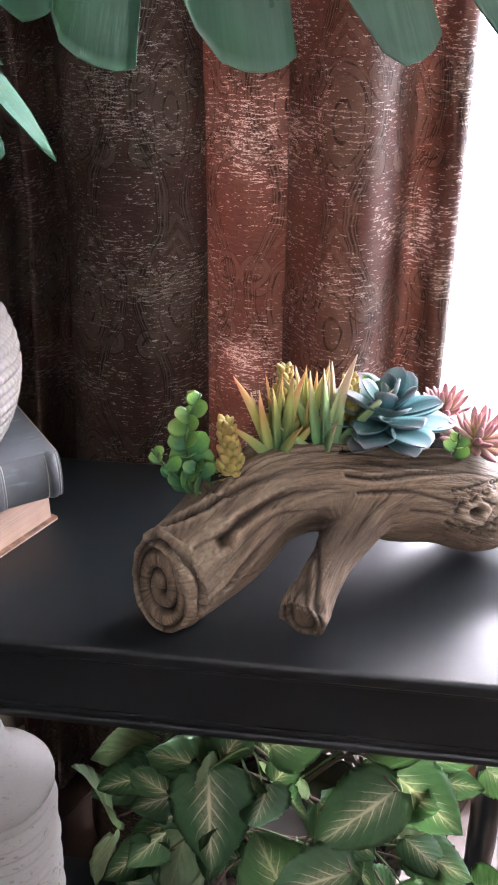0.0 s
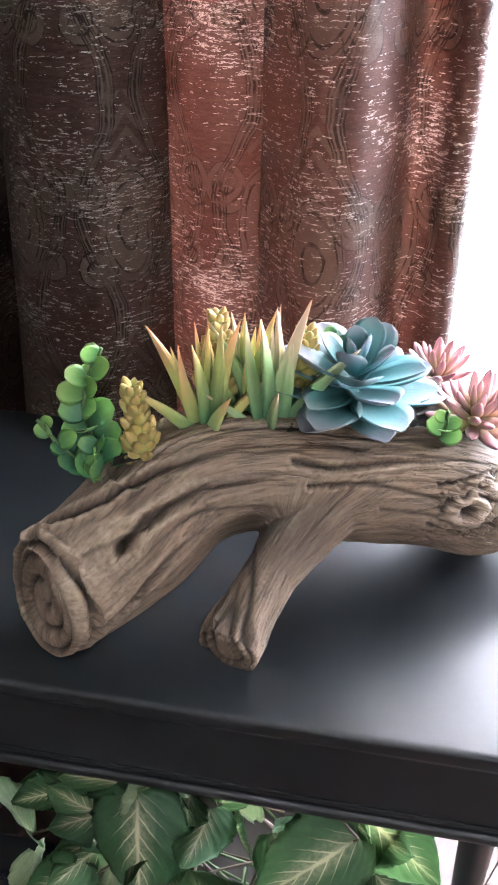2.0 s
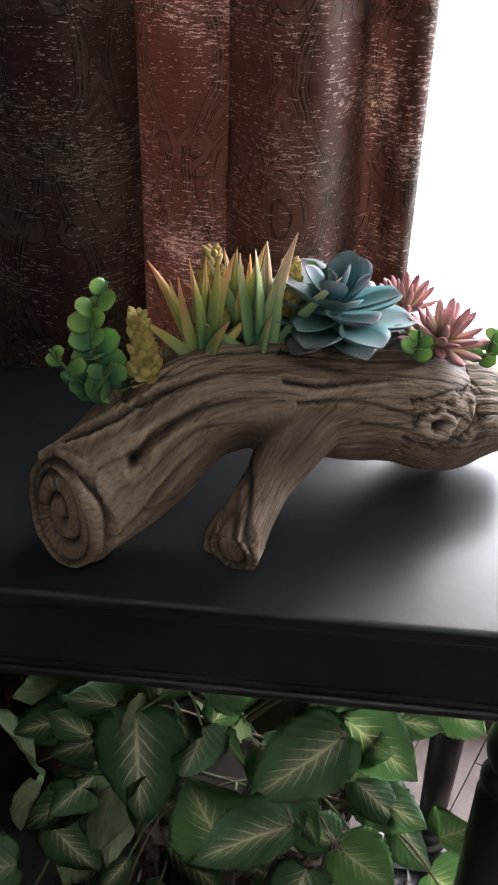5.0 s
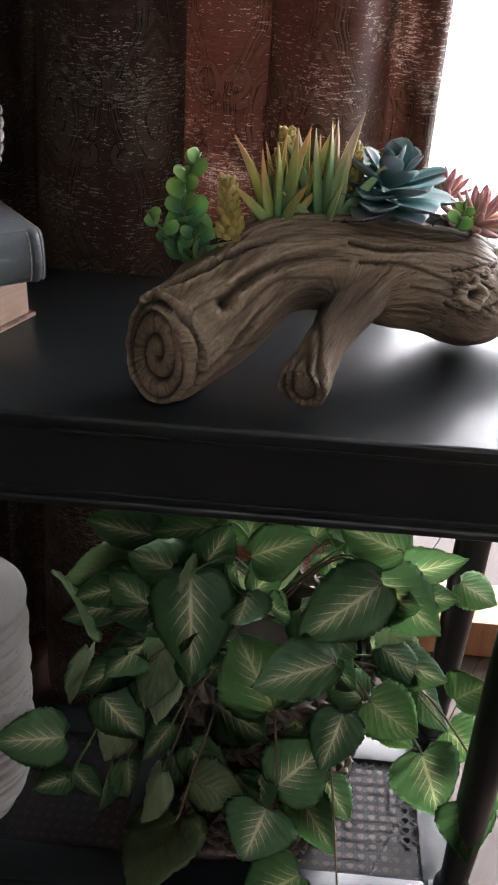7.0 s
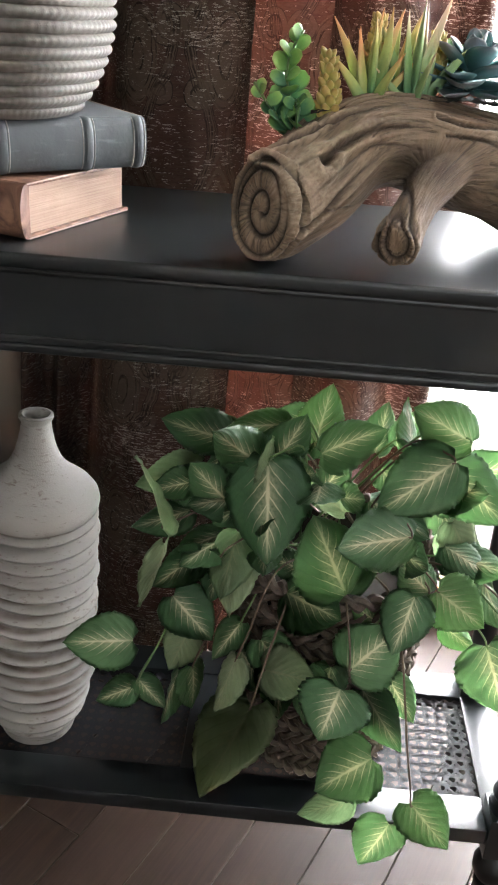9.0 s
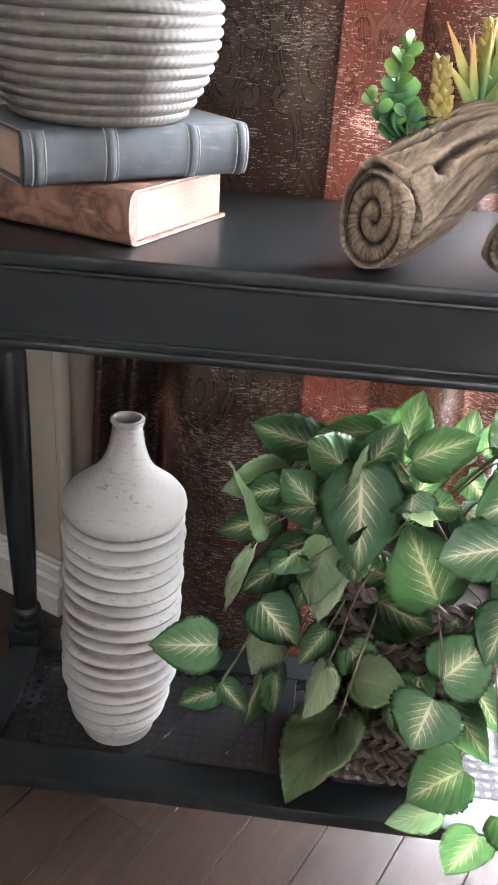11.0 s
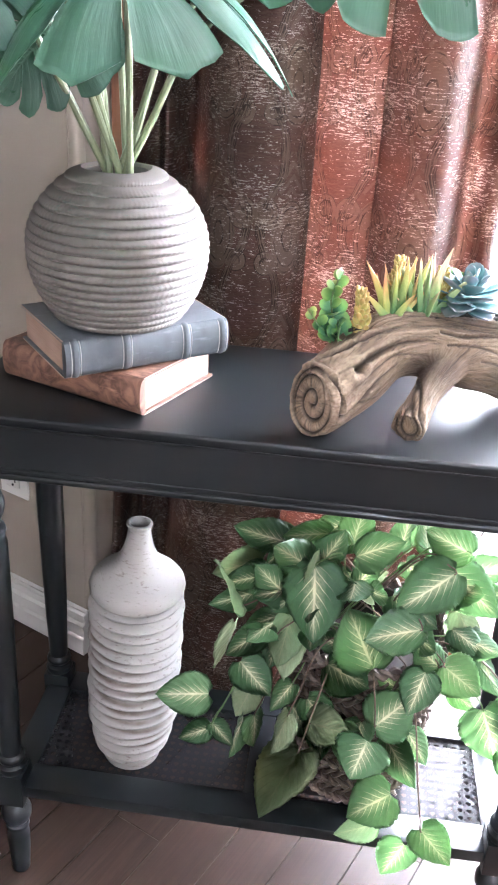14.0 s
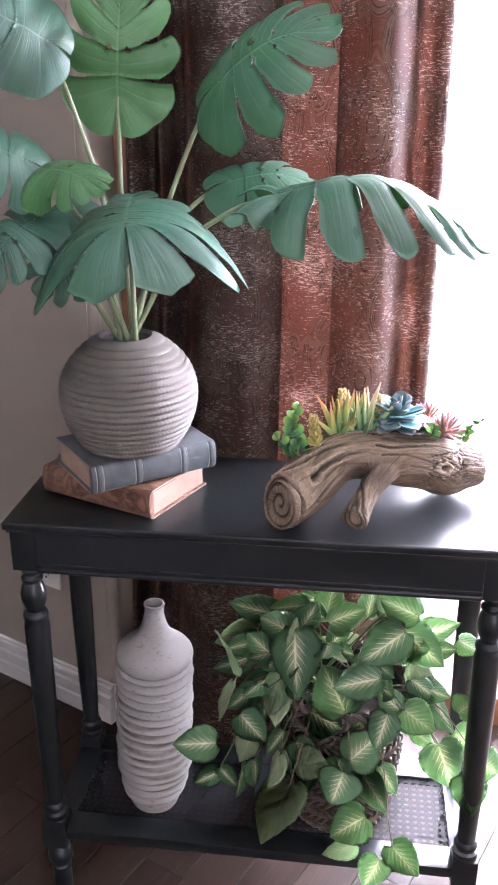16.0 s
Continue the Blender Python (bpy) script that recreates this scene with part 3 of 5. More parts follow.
# rounded bead on the wall's outer corner
corner_bead = tube([Vector((CORNER.x + 0.008, CORNER.y + 0.014, z)) for z in (FLOOR, 0.6, 1.4, 2.5)], 0.0145, 16)
tagged(part("wall_corner", corner_bead, WALL), "rounded tan painted outer wall corner", "wall", "", "structure")


def baseboard(name, a, b):
    """A moulded board along the foot of a wall, from a to b in plan."""
    a, b = Vector((*a, 0)), Vector((*b, 0))
    d = (b - a).normalized()
    n = Vector((d.y, -d.x, 0))
    prof = [(0.0, 0.0), (0.017, 0.0), (0.017, 0.036), (0.013, 0.041), (0.013, 0.060), (0.0155, 0.063), (0.0155, 0.068), (0.010, 0.073), (0.010, 0.084), (0.0125, 0.087), (0.0115, 0.092), (0.006, 0.095), (0.006, 0.099), (0.0, 0.102)]
    bm = bmesh.new()
    ends = [[bm.verts.new(p + n * o + Vector((0, 0, FLOOR + h))) for o, h in prof] for p in (a, b)]
    for i in range(len(prof) - 1):
        bm.faces.new((ends[0][i], ends[1][i], ends[1][i + 1], ends[0][i + 1]))
    for e in ends:
        bm.faces.new(e)
    bmesh.ops.recalc_face_normals(bm, faces=bm.faces)
    return tagged(part(name, bm, TRIM), "white painted moulded baseboard", "baseboard", "", "structure")


baseboard("baseboard_angled", LEFT_END, CORNER + Vector((0.004, -0.002)))
baseboard("baseboard_return", CORNER + Vector((0.004, -0.002)), (-0.466, 0.60))

# electrical outlet on the angled wall
outlet = thing("wall_outlet", (0, 0, 0), "white plastic double wall outlet on the tan wall", "outlet")
S0 = 0.170
plate = box(bmesh.new(), -0.036, 0.036, -0.006, 0.0, -0.058, 0.058, 0.002)
outlet.matrix_world = Matrix.Translation((CORNER.x + ALONG.x * S0, CORNER.y + ALONG.y * S0, 0.338)) @ Matrix.Rotation(math.atan2(-ALONG.y, -ALONG.x), 4, "Z")
part("plate", plate, PLASTIC, outlet)
for dz in (-0.024, 0.024):
    socket = part("socket", box(bmesh.new(), -0.016, 0.016, -0.009, -0.0055, dz - 0.014, dz + 0.014, 0.003), PLASTIC, outlet)
    for dx in (-0.007, 0.007):
        part("slot", boxed(dx - 0.0013, dx + 0.0013, -0.0096, -0.0088, dz - 0.002, dz + 0.007), DARK, socket, "", False)
    part("slot", lathe([(0, -0.0004), (0.0028, -0.0004), (0.0028, 0.0004), (0, 0.0004)], 12, None, (0, 0, 0)), DARK, socket, "", False).matrix_basis = Matrix.Translation((0, -0.0092, dz - 0.0085)) @ Matrix.Rotation(radians(90), 4, "X")

# the tall glass door behind the curtain
door = thing("glass_door", (0.57, GLASS_Y + 0.05, FLOOR), "tall stained-wood glass door full of white daylight", "door", "", "structure")
door.name = "door_1"


def local(ob, bm, name, mat, label=""):
    """A part built in world places, under a thing that stands away from the origin."""
    bmesh.ops.translate(bm, verts=bm.verts, vec=-Vector(ob.location))
    return part(name, bm, mat, ob, label)


local(door, boxed(-0.479, -0.211, GLASS_Y - 0.020, GLASS_Y - 0.002, FLOOR, 2.2, 0.003), "door_casing", JAMB)
local(door, boxed(-0.209, -0.170, GLASS_Y - 0.010, GLASS_Y + 0.10, FLOOR, 2.2, 0.003), "door_jamb", JAMB)
local(door, boxed(1.56, 1.619, GLASS_Y - 0.006, GLASS_Y + 0.10, FLOOR, 2.2, 0.003), "door_jamb", JAMB)
local(door, boxed(-0.17, 1.56, GLASS_Y - 0.004, GLASS_Y + 0.10, FLOOR, 0.055, 0.003), "door_rail", JAMB)
local(door, boxed(-0.17, 1.56, GLASS_Y - 0.004, GLASS_Y + 0.10, 2.14, 2.199, 0.003), "door_rail", JAMB)
glass = Mat("clear_glass")
glass.done((1.0, 1.0, 1.0), 0.0, None, 0.0, Transmission_Weight=1.0, IOR=1.01)
pane = local(door, boxed(-0.17, 1.56, GLASS_Y + 0.05, GLASS_Y + 0.054, 0.055, 2.14), "pane", glass.mat)
pane.visible_shadow = False

# plain bright overcast outside
glow = Mat("bright_overcast_sky")
em = glow.node("Emission")
em.inputs["Color"].default_value, em.inputs["Strength"].default_value = (0.96, 0.94, 1.0, 1), 35.0
glow.link(em.outputs["Emission"], glow.tree.nodes["Material Output"].inputs["Surface"])
back = bmesh.new()
for co in ((-2.5, 2.2, -1.6), (4.5, 2.2, -1.6), (4.5, 2.2, 4.0), (-2.5, 2.2, 4.0)):
    back.verts.new(co)
back.faces.new(back.verts)
tagged(part("backdrop", back, glow.mat, None, "", False), "plain bright white overcast sky outside the glass", "sky", "", "structure")

# floor: a dark bed and walnut strips that run square to the angled wall
floor = thing("floor", (0, 0, FLOOR), "dark walnut strip floor with fine joints", "floor", "", "structure")
part("bed", boxed(-2.6, 3.1, -3.6, 1.7, -0.06, -0.0105), SUBFLOOR, floor, "", False)
STRIP = 0.088
GRAIN = math.atan2(-ALONG.x, ALONG.y)
turn = Matrix.Rotation(GRAIN - radians(90), 4, "Z")


def strip_mesh(length):
    me = bpy.data.meshes.new("floor_board")
    bm = boxed(-STRIP / 2 + 0.0005, STRIP / 2 - 0.0005, 0.0005, length - 0.0005, -0.010, 0.0, 0.0008, 1)
    ob_mesh = me
    bm.to_mesh(ob_mesh)
    bm.free()
    me.materials.append(BOARD)
    return me


STRIPS = [strip_mesh(l) for l in (0.7, 0.95, 1.2)]
rng = random.Random(4)
for i in range(-17, 18):
    y = -1.15 - rng.random() * 0.9
    while y < 1.0:
        k = rng.randrange(3)
        board = new("floor_board", STRIPS[k])
        board.parent = floor
        board.matrix_basis = turn @ Matrix.Translation((i * STRIP, y, 0))
        y += (0.7, 0.95, 1.2)[k]
rest = bmesh.new()
for i in range(-43, 44):
    for y0, y1 in ((-4.2, -2.1), (1.3, 2.3)) if abs(i) <= 17 else ((-4.2, -2.0), (-2.0, 0.2), (0.2, 2.3)):
        c = turn @ Vector((i * STRIP, (y0 + y1) / 2, 0))
        if -2.6 < c.x < 3.1 and -3.6 < c.y < 1.7:
            v = [rest.verts.new(turn @ Vector((i * STRIP + a * (STRIP / 2 - 0.0005), b, z))) for z in (-0.010, -0.0005) for a, b in ((-1, y0), (1, y0), (1, y1), (-1, y1))]
            for f in ((4, 5, 6, 7), (0, 1, 5, 4), (1, 2, 6, 5), (2, 3, 7, 6), (3, 0, 4, 7)):
                rest.faces.new([v[n] for n in f])
tagged(part("far_boards", rest, BOARD, floor, "", False), kind="stuff")


# ---------------------------------------------------------------- curtain
def curtain():
    plan = [(-0.440, 0.572), (-0.436, 0.540), (-0.424, 0.510), (-0.414, 0.530), (-0.408, 0.566), (-0.394, 0.572), (-0.384, 0.545), (-0.374, 0.520), (-0.364, 0.540), (-0.356, 0.568), (-0.340, 0.572), (-0.328, 0.540), (-0.312, 0.480), (-0.292, 0.435), (-0.255, 0.405), (-0.210, 0.398),
            (-0.180, 0.412), (-0.162, 0.432), (-0.151, 0.452), (-0.154, 0.466), (-0.180, 0.468), (-0.230, 0.466), (-0.268, 0.480), (-0.268, 0.497), (-0.220, 0.500), (-0.165, 0.484), (-0.135, 0.466), (-0.100, 0.450), (-0.060, 0.452), (-0.028, 0.464),
            (-0.016, 0.474), (-0.010, 0.468), (-0.018, 0.460), (-0.034, 0.452), (-0.053, 0.446), (-0.060, 0.434), (-0.051, 0.416), (-0.033, 0.392), (-0.016, 0.370), (0.004, 0.363), (0.026, 0.374), (0.046, 0.408), (0.058, 0.442), (0.076, 0.440), (0.094, 0.424), (0.107, 0.432), (0.106, 0.452), (0.092, 0.462)]
    line = [Vector((x, y, 0)) for x, y in plan]
    line = spline([(p.x, p.y, 0) for p in line], 8)
    run = [0.0]
    for a, b in zip(line, line[1:]):
        run.append(run[-1] + (b - a).length)
    bm = bmesh.new()
    layer = bm.loops.layers.uv.verify()
    rows = 80
    z0, z1 = FLOOR + 0.012, 2.38
    verts = []
    for j in range(rows + 1):
        z = z0 + (z1 - z0) * j / rows
        row = []
        for i, p in enumerate(line):
            sway = 0.010 * noise.noise((p.x * 7, z * 1.6, 3.1)) + 0.004 * noise.noise((p.x * 22, z * 5, 8.0))
            drift = 0.010 * (z - 0.9) * math.sin(p.x * 17 + 1.0) + 0.006 * noise.noise((p.x * 4, z * 2.1, 9.7))
            gather = 1.0 + 0.11 * max(0.0, 0.95 - z)
            row.append(bm.verts.new((0.1 + (p.x - 0.1) * gather + drift * 0.7, p.y + sway, z)))
        verts.append(row)
    for j in range(rows):
        for i in range(len(line) - 1):
            q = ((j, i), (j, i + 1), (j + 1, i + 1), (j + 1, i))
            f = bm.faces.new([verts[a][b] for a, b in q])
            for loop, (a, b) in zip(f.loops, q):
                loop[layer].uv = (run[b], z0 + (z1 - z0) * a / rows)
    ob = thing("curtain", (0, 0, 0), "copper and chocolate jacquard curtain hanging in deep folds", "curtain")
    cloth = part("cloth", bm, CURTAIN, ob)
    cloth.data.set_sharp_from_angle(angle=radians(180))
    thick = cloth.modifiers.new("thickness", "SOLIDIFY")
    thick.thickness, thick.offset = 0.0015, 1.0
    rod = tube([Vector((-0.5, 0.46, 2.395)), Vector((1.0, 0.46, 2.395)), Vector((2.2, 0.46, 2.395))], 0.014, 16)
    tagged(part("curtain_rod", rod, JAMB), "dark stained wooden curtain rod", "curtain rod")


curtain()


# ---------------------------------------------------------------- the black table
X0, X1, DEPTH = -0.508, 0.213, 0.282
LEGS = [(x, y) for y in (0.036, DEPTH - 0.036) for x in (X0 + 0.024, X1 - 0.020)]


def console_table():
    t = thing("console_table", ((X0 + X1) / 2, DEPTH / 2, FLOOR), "black satin-painted wooden table with turned legs and a cane shelf", "table")

    def put(name, bm, mat=BLACK, label=""):
        return local(t, bm, name, mat, label)

    top = boxed(X0, X1, 0.0, DEPTH, TOP - 0.0125, TOP, 0.0035, 3)
    put("tabletop", top)
    lip = boxed(X0 + 0.004, X1 - 0.004, 0.004, DEPTH - 0.004, TOP - 0.0175, TOP - 0.0125, 0.002, 2)
    put("moulding", lip)
    for y in (0.010, DEPTH - 0.030):
        put("apron", boxed(X0 + 0.044, X1 - 0.040, y, y + 0.020, 0.672, TOP - 0.0172, 0.001, 1))
        put("bead", boxed(X0 + 0.044, X1 - 0.040, y - 0.003, y + 0.022, 0.6665, 0.6745, 0.003, 3))
        put("bead", boxed(X0 + 0.044, X1 - 0.040, y - 0.0015, y + 0.021, 0.6775, 0.6815, 0.0015, 2))
    for x in (X0 + 0.008, X1 - 0.028):
        put("apron", boxed(x, x + 0.020, 0.054, DEPTH - 0.054, 0.672, TOP - 0.0172, 0.001, 1))
        put("bead", boxed(x - 0.003, x + 0.022, 0.054, DEPTH - 0.054, 0.6665, 0.6745, 0.003, 3))
    turned = [(0.0, 0.664), (0.0135, 0.664), (0.0155, 0.660), (0.0155, 0.656), (0.0125, 0.653), (0.0125, 0.650), (0.0165, 0.645), (0.0165, 0.641), (0.0130, 0.637), (0.0165, 0.630), (0.0195, 0.620), (0.0200, 0.612),
              (0.0185, 0.603), (0.0150, 0.595), (0.0128, 0.590), (0.0128, 0.587), (0.0175, 0.584), (0.0192, 0.580), (0.0192, 0.576), (0.0172, 0.572), (0.0180, 0.566), (0.0195, 0.560), (0.0190, 0.45), (0.0165, 0.30), (0.0142, 0.225),
              (0.0142, 0.215), (0.0175, 0.212), (0.0190, 0.207), (0.0175, 0.202), (0.0150, 0.200), (0.0150, 0.1975), (0.0198, 0.1945), (0.0205, 0.189), (0.0190, 0.184), (0.0, 0.184)]
    foot = [(0.0, 0.127), (0.0150, 0.127), (0.0150, 0.122), (0.0125, 0.119), (0.0175, 0.113), (0.0215, 0.102), (0.0210, 0.091), (0.0165, 0.082), (0.0135, 0.079), (0.0165, 0.076), (0.0170, 0.071), (0.0150, 0.066), (0.0165, 0.05), (0.0155, 0.02), (0.0125, FLOOR), (0.0, FLOOR)]
    for x, y in LEGS:
        leg = put("leg", boxed(x - 0.020, x + 0.020, y - 0.020, y + 0.020, 0.664, TOP - 0.0174, 0.0015, 2))
        for name, bm in (("turning", lathe([(r, z) for r, z in turned], 32, None, (x, y, 0))), ("block", boxed(x - 0.020, x + 0.020, y - 0.020, y + 0.020, 0.127, 0.184, 0.002, 2)), ("foot", lathe(foot, 32, None, (x, y, 0)))):
            bmesh.ops.translate(bm, verts=bm.verts, vec=-Vector(t.location))
            part(name, bm, BLACK, leg)
    # shelf rails, middle bar and cane
    z0, z1 = SHELF - 0.020, SHELF
    xa, xb, ya, yb = X0 + 0.010, X1 - 0.004, 0.020, DEPTH - 0.018
    ca, cb, cm0, cm1, cy0, cy1 = -0.458, 0.172, -0.160, -0.128, 0.066, 0.221
    put("shelf_rail", boxed(xa + 0.034, xb - 0.036, ya, cy0, z0, z1, 0.0025, 2))
    put("shelf_rail", boxed(xa + 0.034, xb - 0.036, cy1, yb, z0, z1, 0.0025, 2))
    put("shelf_rail", boxed(xa, ca, 0.0565, DEPTH - 0.0565, z0, z1 - 0.0005, 0.002, 2))
    put("shelf_rail", boxed(cb, xb, 0.0565, DEPTH - 0.0565, z0, z1 - 0.0005, 0.002, 2))
    put("shelf_bar", boxed(cm0, cm1, cy0, cy1, z0, z1 - 0.0008, 0.001, 1))
    for x0, x1 in ((ca, cm0), (cm1, cb)):
        bm = bmesh.new()
        p, zc = 0.0128, z1 - 0.0075
        nx, ny = int((x1 - x0) / p), int((cy1 - cy0) / p)
        px, py = (x1 - x0) / nx, (cy1 - cy0) / ny

        def strand(a, b, w, z):
            a, b = Vector((*a, z)), Vector((*b, z))
            s = (b - a).normalized().cross(Vector((0, 0, 1))) * w / 2
            v = [bm.verts.new(q + Vector((0, 0, h))) for h in (-0.0005, 0.0005) for q in (a - s, a + s, b + s, b - s)]
            for f in ((4, 5, 6, 7), (3, 2, 1, 0), (0, 1, 5, 4), (2, 3, 7, 6)):
                bm.faces.new([v[n] for n in f])

        for i in range(nx):
            for o in (-0.0016, 0.0016):
                strand((x0 + (i + 0.5) * px + o, cy0), (x0 + (i + 0.5) * px + o, cy1), 0.0019, zc)
        for j in range(ny):
            for o in (-0.0016, 0.0016):
                strand((x0, cy0 + (j + 0.5) * py + o), (x1, cy0 + (j + 0.5) * py + o), 0.0019, zc + 0.0009)
        for i in range(-ny, nx):
            for s in (1, -1):
                lo, hi = max(0, -i), min(ny, nx - i)
                if hi <= lo:
                    continue
                a, b = (x0 + (i + lo + 0.5) * px, lo * py), (x0 + min(i + hi + 0.5, nx) * px, (hi - max(0.0, i + hi + 0.5 - nx)) * py)
                if s > 0:
                    strand((a[0], cy0 + a[1]), (b[0], cy0 + b[1]), 0.0018, zc + 0.0017)
                else:
                    strand((a[0], cy1 - a[1]), (b[0], cy1 - b[1]), 0.0018, zc + 0.0024)
        tagged(put("cane_panel", bm, CANE, "black lacquered open cane webbing"), kind="stuff")


console_table()


# ---------------------------------------------------------------- books
def book(name, near, along, across, z, length, width, thick, cover, label, bands):
    """A closed hardback: near is its front bottom corner, along the direction of the spine, across of the boards' width."""
    b = thing(name, (0, 0, 0), label, "book", "stack of books")
    m = Matrix((Vector((*along, 0)).normalized(), Vector((*across, 0)).normalized(), Vector((0, 0, 1)))).transposed().to_4x4()
    m.translation = (*near, z)
    b.matrix_world = m
    board = 0.003
    for z0 in (0.0, thick - board):
        bm = boxed(0, length, 0.006, width, z0, z0 + board, 0.0012, 2)
        for v in bm.verts:
            v.co.z += 0.0012 * noise.noise(v.co * 16)
        part("cover_board", bm, cover, b)
    inset = 0.004
    part("page_block", boxed(inset, length - inset, 0.006, width - inset, board - 0.0002, thick - board + 0.0002, 0.0006, 1), PAGES, b, "yellowed page edges")
    spine = bmesh.new()
    rows = []
    for i in range(25):
        x = length * i / 24
        row = []
        for k in range(13):
            a = math.pi * k / 12
            row.append(spine.verts.new((x, 0.009 - 0.011 * math.sin(a) ** 0.6, thick / 2 - thick / 2 * math.cos(a))))
        rows.append(row)
    for r, q in zip(rows, rows[1:]):
        for k in range(12):
            spine.faces.new((r[k], q[k], q[k + 1], r[k + 1]))
    for r in (rows[0], rows[-1]):
        spine.faces.new(r)
    bmesh.ops.recalc_face_normals(spine, faces=spine.faces)
    s = part("spine", spine, cover, b)
    for f in bands:
        x = length * f
        bm = bmesh.new()
        ring = []
        for dx, r in ((-0.004, 0.0), (-0.0026, 0.0022), (0.0, 0.0030), (0.0026, 0.0022), (0.004, 0.0)):
            ring.append([bm.verts.new((x + dx, 0.0092 - (0.011 + r) * math.sin(math.pi * k / 12) ** 0.6, thick / 2 - (thick / 2 + r * 0.3) * math.cos(math.pi * k / 12))) for k in range(13)])
        for r, q in zip(ring, ring[1:]):
            for k in range(12):
                bm.faces.new((r[k], q[k], q[k + 1], r[k + 1]))
        bmesh.ops.recalc_face_normals(bm, faces=bm.faces)
        part("raised_band", bm, cover, s)
        for o in (-0.0052, 0.0052):
            line = tube([Vector((x + o, 0.0090 - 0.0112 * math.sin(math.pi * k / 12) ** 0.6, thick / 2 - thick / 2 * math.cos(math.pi * k / 12))) for k in range(1, 12)], 0.0005, 5)
            part("tooled_line", line, GILT, s, "pale tooled line")
    for z0 in (0.0, thick):
        rub = tube([Vector((0.0005, 0.007 + (width - 0.0075) * k / 6, z0 + (0.0005 if z0 == 0 else -0.0005))) for k in range(7)], 0.0008, 5)
        part("worn_edge", rub, PALE_EDGE, b, "rubbed pale leather edge")
        rub = tube([Vector((length - 0.0005, 0.007 + (width - 0.0075) * k / 6, z0 + (0.0005 if z0 == 0 else -0.0005))) for k in range(7)], 0.0008, 5)
        part("worn_edge", rub, PALE_EDGE, b, "rubbed pale leather edge")
    return b


book("book", (-0.480, 0.109), (0.185, -0.080), (0.056, 0.136), TOP + 0.0008, 0.200, 0.147, 0.0435, BROWN_LEATHER, "mottled brown leather book lying under a slate book", ())
book("book", (-0.371, 0.009), (0.154, 0.123), (-0.073, 0.091), TOP + 0.0458, 0.197, 0.140, 0.0415, BLUE_LEATHER, "slate-blue leather book with raised bands lying on a brown book", (0.06, 0.36, 0.73, 0.965))
STACK = TOP + 0.0458 + 0.0422


# ---------------------------------------------------------------- ribbed pot
def ribbed_pot():
    pot = thing("plant_pot", (-0.340, 0.112, STACK), "round warm-grey ribbed ceramic pot standing on two books", "plant pot")
    height, wide = 0.163, 0.1000
    outer, n = [], 260
    for i in range(n + 1):
        f = i / n
        a = -0.93 + f * 2.02
        r = wide * max(0.0, math.cos(a)) ** 0.72 if a < 0 else wide * (1 - 0.545 * (a / 1.09) ** 2.5)
        z = height * f
        rib = abs(math.sin(f * math.pi * 18)) ** 0.7
        outer.append((r - 0.0040 * (1 - rib), z))
    prof = [(0.0, 0.0)] + outer + [(outer[-1][0] - 0.004, height + 0.001), (outer[-1][0] - 0.008, height - 0.003), (outer[-1][0] - 0.006, height - 0.03)]

    def wob(r, z, a):
        k = 1 + 0.006 * noise.noise((math.cos(a) * 2, math.sin(a) * 2, z * 30))
        d = 0.0004 * math.sin(a * 92 + 2 * math.sin(z * 300)) * (1 if r > 0.05 else 0) * (0.8 + 0.4 * noise.noise((math.cos(a) * 5, math.sin(a) * 5, z * 60)))
        return r * k + d, z + 0.0012 * noise.noise((math.cos(a), math.sin(a), z * 12))

    part("body", lathe(prof, 360, wob), POT, pot)
    part("filling", lathe([(0.0, height - 0.026), (outer[-1][0] - 0.0055, height - 0.026), (outer[-1][0] - 0.0055, height - 0.032), (0, height - 0.032)], 32), SOIL, pot, "dark filling inside the pot")


ribbed_pot()


